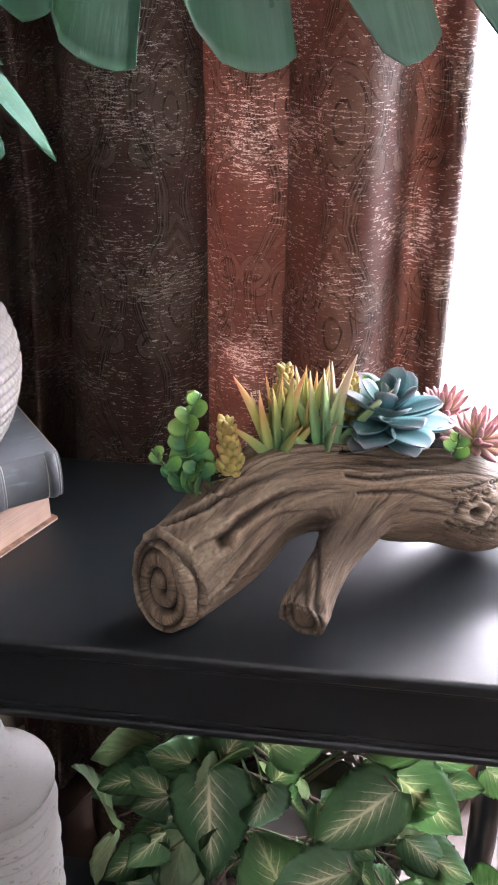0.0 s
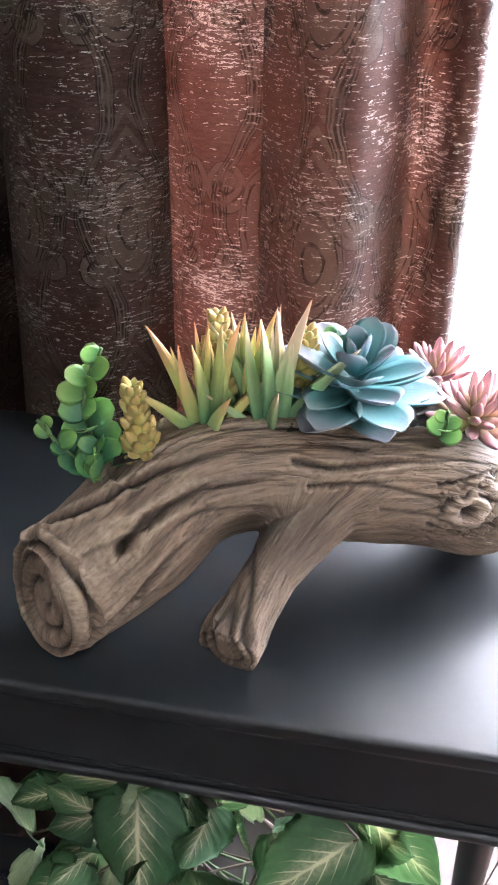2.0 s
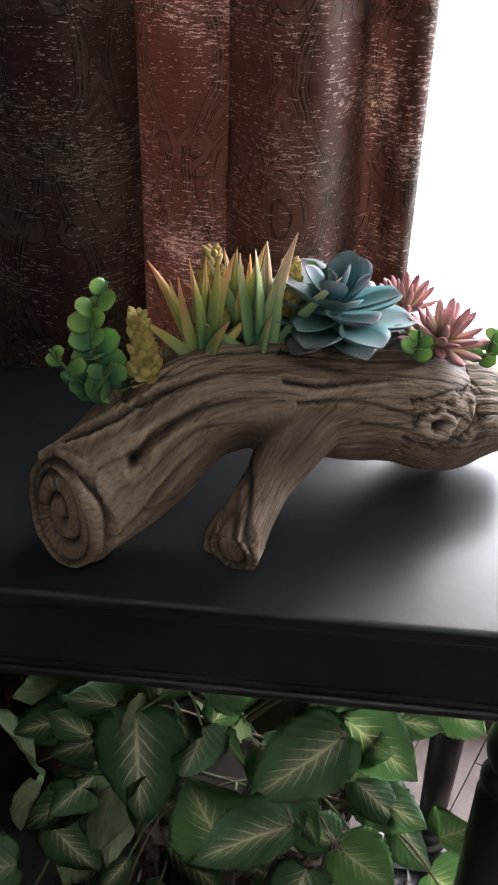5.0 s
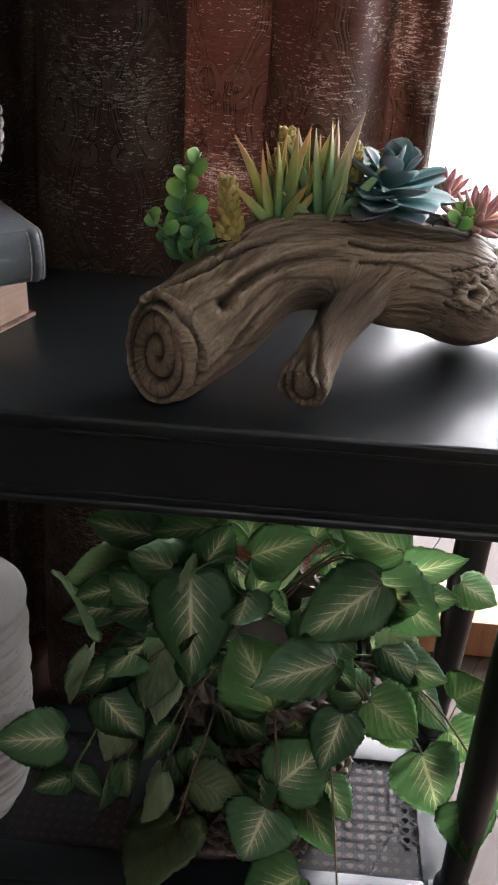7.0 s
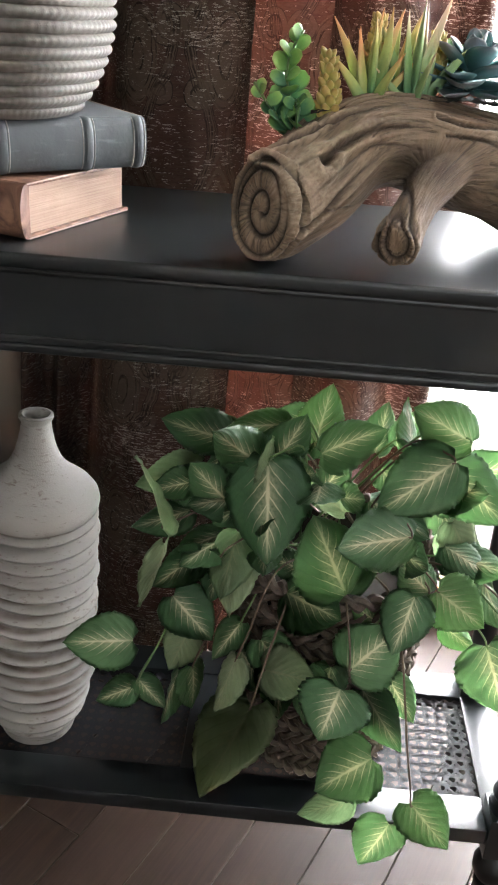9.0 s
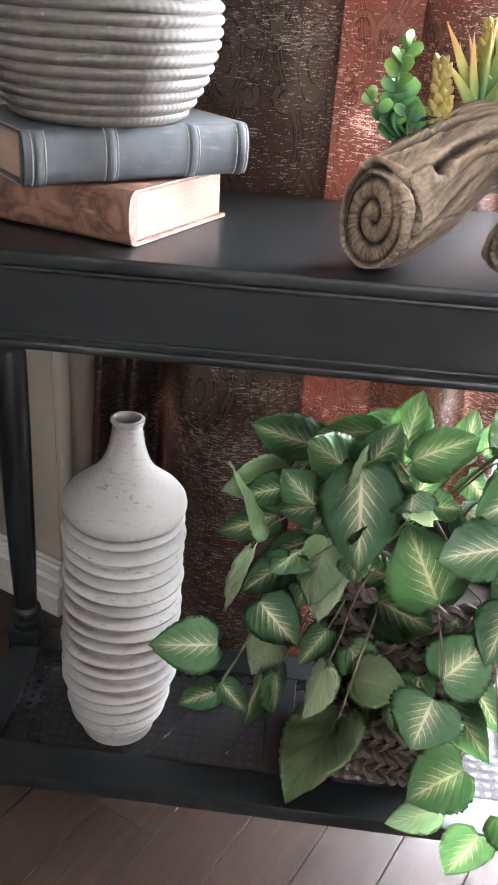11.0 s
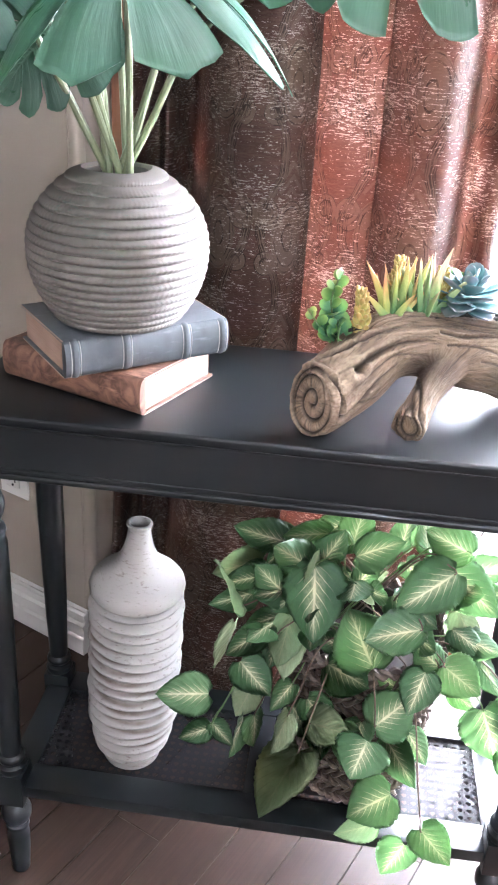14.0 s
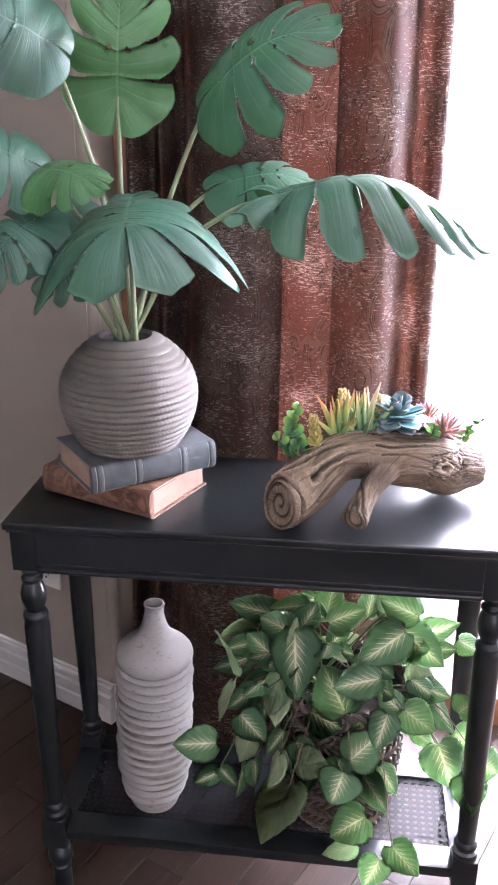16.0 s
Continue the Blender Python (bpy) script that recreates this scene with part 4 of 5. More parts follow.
# ---------------------------------------------------------------- tall bottle vase
def bottle_vase():
    vase = thing("bottle_vase", (-0.332, 0.114, SHELF + 0.0005), "tall chalk-white ceramic bottle vase with horizontal ridges on the cane shelf", "vase")
    vase.rotation_euler = (radians(-1.0), radians(1.8), 0)
    prof = [(0.0, 0.0), (0.0395, 0.0), (0.041, 0.003), (0.043, 0.012), (0.0475, 0.020)]
    z, rings = 0.022, 16
    step = (0.288 - 0.022) / rings
    for i in range(rings):
        f = (i + 0.5) / rings
        r = 0.0630 - 0.012 * max(0.0, 0.24 - f) / 0.24 + 0.0012 * math.sin(i * 2.4)
        for k in range(10):
            a = k / 10
            prof.append((r - 0.0098 + 0.0112 * math.sin(math.pi * a ** 1.25) ** 2.0, z + (step * a)))
        z += step
    prof += [(0.0600, 0.289), (0.0630, 0.293), (0.0640, 0.299), (0.0622, 0.306), (0.0565, 0.3135), (0.0480, 0.3205), (0.0390, 0.3275), (0.0312, 0.335), (0.0255, 0.343), (0.0214, 0.352), (0.0184, 0.362), (0.0161, 0.373), (0.0146, 0.384),
             (0.0155, 0.3865), (0.0170, 0.389), (0.0168, 0.392), (0.0140, 0.393), (0.0122, 0.390), (0.0115, 0.380), (0.0115, 0.340), (0.0, 0.335)]

    def wob(r, z, a):
        s = 0.0024 * math.sin(a + 1.0 + 17 * z) + 0.0008 * math.sin(2 * a + z * 30)
        return r * (1 + 0.006 * noise.noise((math.cos(a) * 1.4, math.sin(a) * 1.4, z * 22))), z + (s if 0.015 < z < 0.295 else 0.0)

    part("body", lathe(prof, 96, wob), VASE, vase)
    part("dark_hollow", lathe([(0, 0.348), (0.0112, 0.348), (0.0112, 0.344), (0, 0.344)], 24), DARK, vase, "dark inside of the neck")


bottle_vase()


# ---------------------------------------------------------------- driftwood log planter
FACE, FACE_N = Vector((-0.1115, 0.025, 0.7925)), Vector((-0.51, -0.855, 0.06)).normalized()
FOOT, FOOT_N = Vector((-0.006, 0.027, 0.773)), Vector((-0.28, -0.93, 0.10)).normalized()
TRUNK = [(-0.1110, 0.0260, 0.7925), (-0.0985, 0.0470, 0.7915), (-0.073, 0.072, 0.808), (-0.046, 0.094, 0.832), (-0.010, 0.110, 0.839), (0.044, 0.134, 0.827), (0.090, 0.160, 0.814), (0.122, 0.177, 0.796), (0.146, 0.185, 0.795), (0.169, 0.190, 0.793), (0.180, 0.192, 0.793)]
TRUNK_R = [0.0400, 0.0420, 0.0430, 0.0405, 0.0385, 0.0425, 0.0460, 0.0455, 0.0400, 0.0310, 0.0250]
LIMB = [(0.046, 0.126, 0.826), (0.027, 0.094, 0.816), (0.010, 0.067, 0.799), (0.001, 0.049, 0.785), (-0.004, 0.037, 0.776), (-0.006, 0.028, 0.772), (-0.007, 0.025, 0.771)]
LIMB_R = [0.027, 0.0215, 0.0158, 0.0165, 0.0190, 0.0185, 0.0155]


def between(values, f):
    f = min(max(f, 0.0), 1.0) * (len(values) - 1)
    i = min(int(f), len(values) - 2)
    return values[i] + (values[i + 1] - values[i]) * (f - i)


def log_planter():
    bm = bmesh.new()
    trunk, limb = spline(TRUNK, 8), spline(LIMB, 8)
    tube(trunk, lambda f: between(TRUNK_R, f), 28, bm, True, lambda f: 0.70 + 0.30 * min(1.0, f * 3.5))
    tube(limb, lambda f: between(LIMB_R, f), 24, bm)
    raw = new("raw_log", bpy.data.meshes.new("raw_log"))
    bm.to_mesh(raw.data)
    bm.free()
    re = raw.modifiers.new("join", "REMESH")
    re.mode, re.voxel_size = "VOXEL", 0.0011
    sm = raw.modifiers.new("soften", "SMOOTH")
    sm.iterations, sm.factor = 5, 0.5
    me = bpy.data.meshes.new_from_object(raw.evaluated_get(bpy.context.evaluated_depsgraph_get()))
    bpy.data.objects.remove(raw)
    n = len(me.vertices)
    co, no = np.empty(n * 3), np.empty(n * 3)
    me.vertices.foreach_get("co", co)
    me.vertices.foreach_get("normal", no)
    co, no = co.reshape(-1, 3), no.reshape(-1, 3)

    def nearest(line):
        pts = np.array([tuple(p) for p in line])
        d = np.linalg.norm(co[:, None, :] - pts[None], axis=2)
        i = d.argmin(1)
        run = np.r_[0, np.cumsum(np.linalg.norm(np.diff(pts, axis=0), axis=1))]
        ahead = np.gradient(pts, axis=0)
        ahead /= np.linalg.norm(ahead, axis=1)[:, None]
        off = co - pts[i]
        s = run[i] + (off * ahead[i]).sum(1)
        side = np.cross(ahead[i], [0, 0, 1.0])
        side /= np.linalg.norm(side, axis=1)[:, None]
        up = np.cross(side, ahead[i])
        return d.min(1), s, np.arctan2((off * up).sum(1), (off * side).sum(1))

    dt, st, at = nearest(trunk)
    dl, sl, al = nearest(limb)
    on_limb = dl < dt - 0.010
    limb_share = np.clip((dt - dl + 0.006) / 0.022, 0, 1)
    limb_share = limb_share * limb_share * (3 - 2 * limb_share)
    push, wash_and_shade = np.zeros(n), np.zeros(n)

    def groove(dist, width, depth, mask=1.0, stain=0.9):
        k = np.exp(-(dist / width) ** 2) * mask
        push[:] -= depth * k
        wash_and_shade[:] = np.maximum(wash_and_shade, stain * k)

    # long bark ridges
    for way, around, share in ((st, at, 1 - limb_share), (sl + 0.4, al, limb_share)):
        for i in np.nonzero(share > 0.01)[0]:
            c, d = math.cos(around[i]), math.sin(around[i])
            a = noise.noise(Vector((way[i] * 9, c * 1.7, d * 1.7)) * 1.3)
            b = noise.noise(Vector((way[i] * 20, c * 6.5, d * 6.5)) + Vector((a, a, a)))
            e = noise.noise(Vector((way[i] * 40, c * 17, d * 17)))
            ridge = max(0.0, 1 - abs(b) * 2.2)
            push[i] += share[i] * (0.0024 * a - 0.0011 * ridge ** 5 + 0.0006 * e)
            wash_and_shade[i] += share[i] * ridge ** 7 * 0.35

    # cut faces with rings and radial checks
    def cut(centre, normal, radius, turns, reach, squash, wide=1.0, drop=0.0):
        c, nn = np.array(centre), np.array(normal)
        e1 = np.cross([0, 0, 1.0], nn)
        e1 /= np.linalg.norm(e1)
        e2 = np.cross(nn, e1)
        off = co - c
        h, u, v = off @ nn, off @ e1 * wide, off @ e2 * squash
        r, phi = np.hypot(u, v), np.arctan2(v, u)
        r = r / (1 + drop * np.clip(np.sin(phi - 0.25), 0, 1) ** 8)
        m = (h > -reach) & (r < radius * 1.02) & (no @ nn > (0.05 if drop else 0.35))
        push[m] *= 0.25
        wash_and_shade[m] *= 0.2
        if turns:
            pitch = radius * 0.86 / turns
            k = np.abs(((r / pitch - phi / (2 * math.pi)) % 1.0) - 0.5) * pitch
            groove(np.where(m & (r < radius * 0.84) & (r > 0.003), k, 1), 0.0022, 0.0048, 1.0, 1.0)
        else:
            groove(np.where(m, np.abs(r - radius * 0.52), 1), 0.0017, 0.0032)
        groove(np.where(m, np.abs(r - radius * 0.90), 1), 0.0018, 0.0034, 1.0, 0.95)
        spokes = np.abs(((phi * 17 / math.pi + 0.7 * np.sin(phi * 5)) % 1.0) - 0.5) * 2
        out = m & (r > radius * (0.30 if turns == 0 else 0.40)) & (r < radius * 0.84)
        groove(np.where(out, (1 - spokes) * r * 0.09 + 0.0004, 1), 0.0008, 0.0014, 1.0, 0.85)

    cut(FACE, FACE_N, 0.0375, 2.1, 0.014, 0.95, 1.40)
    cut(FOOT, FOOT_N, 0.0172, 0, 0.045, 0.80, 1.0, 1.1)

    # knots: a ringed eye at the thick end and a hooked hollow on the shoulder
    rough = np.array([noise.noise(Vector(tuple(p * 170))) for p in co])

    def eye(place, radius, hollow, stretch, rings):
        p = np.array(place)
        off = co - p
        near = np.linalg.norm(off, axis=1) < radius * 3.2
        warp = 1 + 0.22 * rough
        q = np.where(near, np.hypot(off[:, 0] / stretch, off[:, 2]) * warp, 1)
        push[:] += np.where(near, 0.0046 * np.exp(-((q - radius * 0.55) / (radius * 0.50)) ** 2), 0)
        groove(q, radius * 0.34, hollow, 1.0, 1.0)
        for k in range(rings):
            lid = np.hypot(off[:, 0] / (stretch * (1.25 + 0.35 * k)), off[:, 2] + 0.12 * off[:, 0]) * warp
            broken = np.clip(0.55 + 1.6 * np.roll(rough, 3) + 0.5 * np.sign(off[:, 2]) * (-1) ** k, 0, 1)
            groove(np.where(near, np.abs(lid - radius * (0.85 + 0.42 * k)), 1), 0.0014, 0.0028, broken)

    eye((0.118, 0.140, 0.815), 0.0115, 0.0085, 1.3, 3)
    def snap(p):
        return co[np.linalg.norm(co - np.array(p), axis=1).argmin()]

    swell = np.linalg.norm((co - snap((-0.083, 0.030, 0.806))) / np.array((1.0, 1.0, 1.25)), axis=1)
    calm = np.exp(-(swell / 0.026) ** 4)
    push *= 1 - 0.9 * calm
    wash_and_shade *= 1 - 0.95 * calm
    push += 0.0052 * np.exp(-(swell / 0.019) ** 2)
    hook = snap((-0.067, 0.040, 0.827))
    near = np.linalg.norm(co - hook, axis=1)
    push += 0.0050 * np.exp(-((near - 0.0100) / 0.0050) ** 2)
    groove(near, 0.0042, 0.0085, 1.0, 0.70)

    # bold carved lines between places on the bark
    def stroke(points, width, depth):
        pts = [snap(tuple(p)) for p in spline([tuple(snap(p)) for p in points], 22)]
        best, along = np.full(n, 1.0), np.zeros(n)
        for k, p in enumerate(pts):
            d = np.linalg.norm(co - p, axis=1)
            along = np.where(d < best, k / (len(pts) - 1), along)
            best = np.minimum(best, d)
        fade = np.clip(1.15 - along ** 2, 0.15, 1.0)
        push[:] += depth * 0.45 * fade * np.exp(-((best - width * 2.1) / (width * 0.9)) ** 2)
        groove(best / (0.45 + 0.55 * fade), width, depth * fade, 0.35 + 0.65 * fade)

    stroke([(-0.118, 0.035, 0.832), (-0.096, 0.022, 0.826), (-0.084, 0.022, 0.803), (-0.088, 0.024, 0.772), (-0.100, 0.026, 0.757)], 0.0027, 0.0056)
    stroke([(-0.086, 0.024, 0.778), (-0.066, 0.034, 0.792), (-0.046, 0.046, 0.812), (-0.018, 0.062, 0.836)], 0.0024, 0.0050)
    stroke([(-0.067, 0.040, 0.828), (-0.052, 0.046, 0.842), (-0.026, 0.058, 0.852), (0.010, 0.072, 0.856)], 0.0027, 0.0056)
    stroke([(-0.112, 0.045, 0.838), (-0.088, 0.046, 0.852), (-0.056, 0.058, 0.868), (-0.020, 0.072, 0.872)], 0.0024, 0.0046)
    stroke([(0.020, 0.085, 0.862), (0.042, 0.092, 0.856), (0.072, 0.110, 0.852), (0.104, 0.128, 0.846)], 0.0017, 0.0034)
    stroke([(0.026, 0.088, 0.846), (0.050, 0.098, 0.843), (0.080, 0.116, 0.838)], 0.0013, 0.0020)

    # long carved lines that sweep along the trunk
    for a0, a1, s0, s1, w, swing in ((0.35, -0.05, 0.02, 0.20, 0.0018, 0.16), (-0.28, -0.62, 0.01, 0.115, 0.0017, 0.22), (0.95, 0.55, 0.0, 0.13, 0.0016, 0.12), (0.30, 0.20, 0.17, 0.285, 0.0020, 0.10), (-0.10, -0.02, 0.175, 0.30, 0.0016, 0.08), (0.72, 0.85, 0.13, 0.30, 0.0014, 0.10), (1.25, 1.1, 0.05, 0.28, 0.0013, 0.1)):
        f = np.clip((st - s0) / (s1 - s0), 0, 1)
        want = a0 + (a1 - a0) * f + swing * np.sin(f * 6.0)
        m = (st > s0) & (st < s1) & ~on_limb
        fade = np.sin(np.clip(f, 0, 1) * math.pi) ** 0.4
        groove(np.where(m, np.abs(((at - want + math.pi) % (2 * math.pi)) - math.pi) * dt, 1), w * 0.72, 0.0020 * fade, fade * 0.75)
    m = on_limb
    for a0, swing in ((0.9, 0.2), (2.2, 0.2)):
        want = a0 + swing * np.sin(sl * 40)
        groove(np.where(m & (sl < 0.055), np.abs(((al - want + math.pi) % (2 * math.pi)) - math.pi) * dl, 1), 0.0010, 0.0012, 1.0, 0.6)

    # shade painted in as a dark spot where the limb leaves the trunk
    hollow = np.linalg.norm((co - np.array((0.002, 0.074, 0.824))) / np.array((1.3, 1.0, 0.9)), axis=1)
    wash_and_shade[:] = np.maximum(wash_and_shade, 0.80 * np.exp(-(hollow / 0.024) ** 2))

    # highlight put into the colour: raised bark paler where it faces up and forward
    high = np.clip(push / 0.0022, 0, 1) * np.clip(0.35 + no[:, 2] * 0.5 - no[:, 1] * 0.5, 0, 1) * (1 - np.clip(wash_and_shade, 0, 1))
    high = np.maximum(high, 0.75 * calm * (1 - np.clip(wash_and_shade, 0, 1)))

    # a trough along the top, and a flat seat on the table
    top = (co[:, 2] > 0.852) & (no[:, 2] > 0.72) & (co[:, 0] > -0.085) & (co[:, 0] < 0.150)
    push[top] -= 0.004
    co += no * push[:, None]
    co[:, 2] = np.maximum(co[:, 2], TOP + 0.0006)
    me.vertices.foreach_set("co", co.ravel())
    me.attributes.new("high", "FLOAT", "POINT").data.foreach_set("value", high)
    me.attributes.new("wash_and_shade", "FLOAT", "POINT").data.foreach_set("value", np.clip(wash_and_shade, 0, 1))
    for name, way, around in (("grain", st, at), ("limb_grain", sl, al)):
        grain = np.stack([way, np.cos(around) * 0.03, np.sin(around) * 0.03], 1)
        me.attributes.new(name, "FLOAT_VECTOR", "POINT").data.foreach_set("vector", grain.ravel())
    me.attributes.new("limb_share", "FLOAT", "POINT").data.foreach_set("value", limb_share)
    me.name = "log_planter"
    me.materials.clear()
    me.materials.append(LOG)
    me.polygons.foreach_set("use_smooth", [True] * len(me.polygons))
    ob = new("log_planter", me)
    tagged(ob, "driftwood-look resin log planter with carved spiral ends on the black table", "planter")
    me.update()


log_planter()


# ---------------------------------------------------------------- succulents
def petal_mesh(name, material, shape, thick, cup, curl, nu=6, nv=9):
    """A fleshy leaf of unit length along y and unit width: shape(v) gives its half width, cup lifts the rims, curl lifts the tip."""
    bm = bmesh.new()
    layer = bm.loops.layers.uv.verify()

    def at(u, v, side):
        w = shape(v)
        x = (u - 0.5) * w
        edge = 1 - (2 * u - 1) ** 2
        return Vector((x, v, cup * (2 * u - 1) ** 2 * w + curl * v * v + side * thick * edge ** 0.5 * (0.06 + w)))

    for side in (1, -1):
        g = [[bm.verts.new(at(i / nu, j / nv, side)) for j in range(nv + 1)] for i in range(nu + 1)]
        for i in range(nu):
            for j in range(nv):
                q = ((i, j), (i + 1, j), (i + 1, j + 1), (i, j + 1))
                f = bm.faces.new([g[a][b] for a, b in (q if side > 0 else q[::-1])])
                for loop, (a, b) in zip(f.loops, q if side > 0 else q[::-1]):
                    loop[layer].uv = (a / nu, b / nv)
    bmesh.ops.remove_doubles(bm, verts=bm.verts, dist=1e-5)
    me = bpy.data.meshes.new(name)
    bm.to_mesh(me)
    bm.free()
    me.materials.append(material)
    me.polygons.foreach_set("use_smooth", [True] * len(me.polygons))
    return me


def leaf_part(me, parent, m, name="leaf"):
    ob = new(name, me)
    ob.parent = parent
    ob.matrix_basis = m
    return ob


def aimed(base, direction, length, width, face):
    base = Vector(base)
    return frame_of(base, base + Vector(direction).normalized() * length, face, width)


def spoon(v):
    return max(0.015, math.sin(math.pi * min(1.0, 0.12 + 0.80 * v ** 1.5)) ** 0.8) if v < 0.97 else 0.16


def rosette(name, at, label, category, material, rings, length, width, axis=(0, -0.15, 1), seed=1, shape=spoon, thick=0.06, cup=0.18, curl=0.12, lift=0.0035):
    """A rosette of fleshy leaves; rings holds (count, tilt above level in degrees, size)."""
    r = random.Random(seed)
    ob = thing(name, at, label, category, "succulents in the log")
    me = petal_mesh(name + "_leaf", material, shape, thick, cup, curl)
    axis = Vector(axis).normalized()
    e1 = axis.cross(Vector((0.3, 1, 0.1))).normalized()
    e2 = axis.cross(e1)
    for k, (count, tilt, size) in enumerate(rings):
        for i in range(count):
            a = 2 * math.pi * (i + 0.5 * (k % 2)) / count + r.uniform(-0.14, 0.14)
            t = radians(tilt + r.uniform(-6, 6))
            out = e1 * math.cos(a) + e2 * math.sin(a)
            d = out * math.cos(t) + axis * math.sin(t)
            face = axis * math.cos(t) - out * math.sin(t)
            sz = size * r.uniform(0.9, 1.1)
            leaf_part(me, ob, aimed(axis * (lift * k) + out * 0.0025, d, length * sz, width * sz, face))
    return ob


BLUE_RINGS = [(5, -8, 0.98), (6, -2, 1.04), (5, 8, 0.96), (5, 22, 0.84), (4, 42, 0.66), (3, 72, 0.46)]
rosette("echeveria", (0.045, 0.132, 0.876), "large blue-green rosette succulent with mauve leaf rims in the log", "succulent", AQUA, BLUE_RINGS, 0.045, 0.0300, (0.02, -0.06, 1), 3, spoon, 0.032, 0.12, 0.13, 0.0048)
PINK_RINGS = [(11, 8, 1.0), (10, 28, 0.95), (8, 50, 0.8), (5, 70, 0.6)]


def finger(v):
    return max(0.03, math.sin(math.pi * (0.2 + 0.72 * v)) ** 0.7) if v < 0.98 else 0.12


rosette("pink_succulent", (0.116, 0.150, 0.860), "dusty pink rosette succulent with yellow heart in the log", "succulent", PINK, PINK_RINGS, 0.029, 0.0092, (0.1, -0.15, 1), 5, finger, 0.085, 0.02, 0.15)
rosette("pink_succulent", (0.092, 0.178, 0.872), "smaller dusty pink rosette succulent tucked behind another", "succulent", PINK, PINK_RINGS[1:], 0.025, 0.0085, (0.0, -0.05, 1), 8, finger, 0.085, 0.02, 0.15)


def spike(v):
    return max(0.02, (1 - v) ** 0.95 * (0.80 + 0.95 * v))


def aloe(at, seed, count, tall, material, label):
    r = random.Random(seed)
    ob = thing("spiky_succulent", at, label, "succulent", "succulents in the log")
    mes = [petal_mesh("spike", material, spike, 0.055, 0.10, c, 6, 16) for c in (-0.10, 0.24)]
    for i in range(count):
        a = 2.4 * i + r.uniform(-0.3, 0.3)
        lean = 0.10 + 0.85 * (i / count) ** 1.1
        d = Vector((math.cos(a) * lean, math.sin(a) * lean * 0.7, 1))
        face = Vector((-math.cos(a), -math.sin(a), lean))
        n = tall * r.uniform(0.8, 1.08) * (1 - 0.35 * i / count)
        leaf_part(mes[i % 2], ob, aimed((math.cos(a) * 0.003, math.sin(a) * 0.003, 0), d, n, 0.0096 * r.uniform(0.85, 1.2), face))
    return ob


aloe((-0.034, 0.106, 0.855), 11, 13, 0.083, ALOE_YELLOW, "yellow-green spiky succulent with orange leaf tips in the log")
aloe((0.000, 0.116, 0.855), 12, 13, 0.092, ALOE, "pale green spiky succulent with peach tips in the log")
aloe((-0.016, 0.124, 0.862), 17, 8, 0.070, ALOE_YELLOW, "small yellow spiky succulent behind the others")


def sedum(at, height, seed, lean):
    r = random.Random(seed)
    ob = thing("sedum", at, "plump yellow sedum spike with beaded leaves in the log", "succulent", "succulents in the log")
    me = petal_mesh("bead_leaf", SEDUM, finger, 0.22, 0.0, 0.1, 5, 6)
    part("stem", tube([Vector(lean) * (height * k / 4) for k in range(5)], 0.002, 6), GREEN_VINE, ob)
    rows = int(height / 0.0052)
    for k in range(rows):
        for i in range(6):
            a = i * math.pi / 3 + k * 0.52
            size = 0.0165 * (1.05 - 0.45 * k / rows) * r.uniform(0.85, 1.1)
            d = Vector((math.cos(a), math.sin(a), 0.55 + 0.7 * k / rows))
            leaf_part(me, ob, aimed(Vector(lean) * (height * k / rows), d, size, size * 0.62, (-math.cos(a) * 0.6, -math.sin(a) * 0.6, 1)))


sedum((-0.064, 0.082, 0.844), 0.056, 21, (-0.12, 0.02, 1))
sedum((-0.032, 0.126, 0.876), 0.050, 22, (0.0, 0.0, 1))
sedum((0.014, 0.136, 0.876), 0.040, 23, (0.08, 0.0, 1))


def round_leaf(v):
    return max(0.06, math.sin(math.pi * (0.06 + 0.88 * v)) ** 0.55)


def sprig(name, at, path, leaves, size, material, seed, label, tip_material=None):
    """A stalk with round leaves in pairs."""
    r = random.Random(seed)
    ob = thing(name, at, label, "succulent", "succulents in the log")
    line = spline(path, 6)
    part("stem", tube(line, 0.0012, 6), GREEN_VINE, ob)
    mats = [petal_mesh("round_leaf", m, round_leaf, 0.05, 0.10, 0.06, 6, 8) for m in (material, tip_material or material)]
    for k in range(leaves):
        f = (k + 0.5) / leaves
        p = line[min(int(f * (len(line) - 1)), len(line) - 1)]
        a = k * 2.2 + r.uniform(-0.4, 0.4)
        s = size * (1.12 - 0.5 * f) * r.uniform(0.85, 1.1)
        d = Vector((1.25 * math.cos(a), -0.35 + 0.7 * math.sin(a), 0.30 + 0.4 * f))
        leaf_part(mats[1 if f > 0.55 else 0], ob, aimed(p, d, s, s * 0.95, Vector((0.2 * math.cos(a), -1.0, 0.75 + r.uniform(-0.3, 0.3)))))
    return ob


sprig("eucalyptus_sprig", (-0.097, 0.086, 0.838), [(0.008, 0.004, 0), (0.0, 0.0, 0.026), (-0.004, 0.004, 0.05), (0.006, 0.012, 0.076)], 20, 0.0195, JADE, 31, "bright green round-leaved sprig leaning out of the log", LIME)
sprig("eucalyptus_sprig", (-0.099, 0.082, 0.842), [(0.004, 0, 0), (-0.012, -0.004, 0.016), (-0.026, -0.004, 0.034)], 10, 0.015, JADE, 32, "short green round-leaved sprig at the log's shoulder", LIME)
sprig("eucalyptus_sprig", (-0.086, 0.086, 0.840), [(0, 0, 0), (-0.004, -0.006, 0.010), (-0.006, -0.006, 0.024)], 12, 0.020, JADE, 35, "dark green round-leaved sprig low at the log's shoulder")
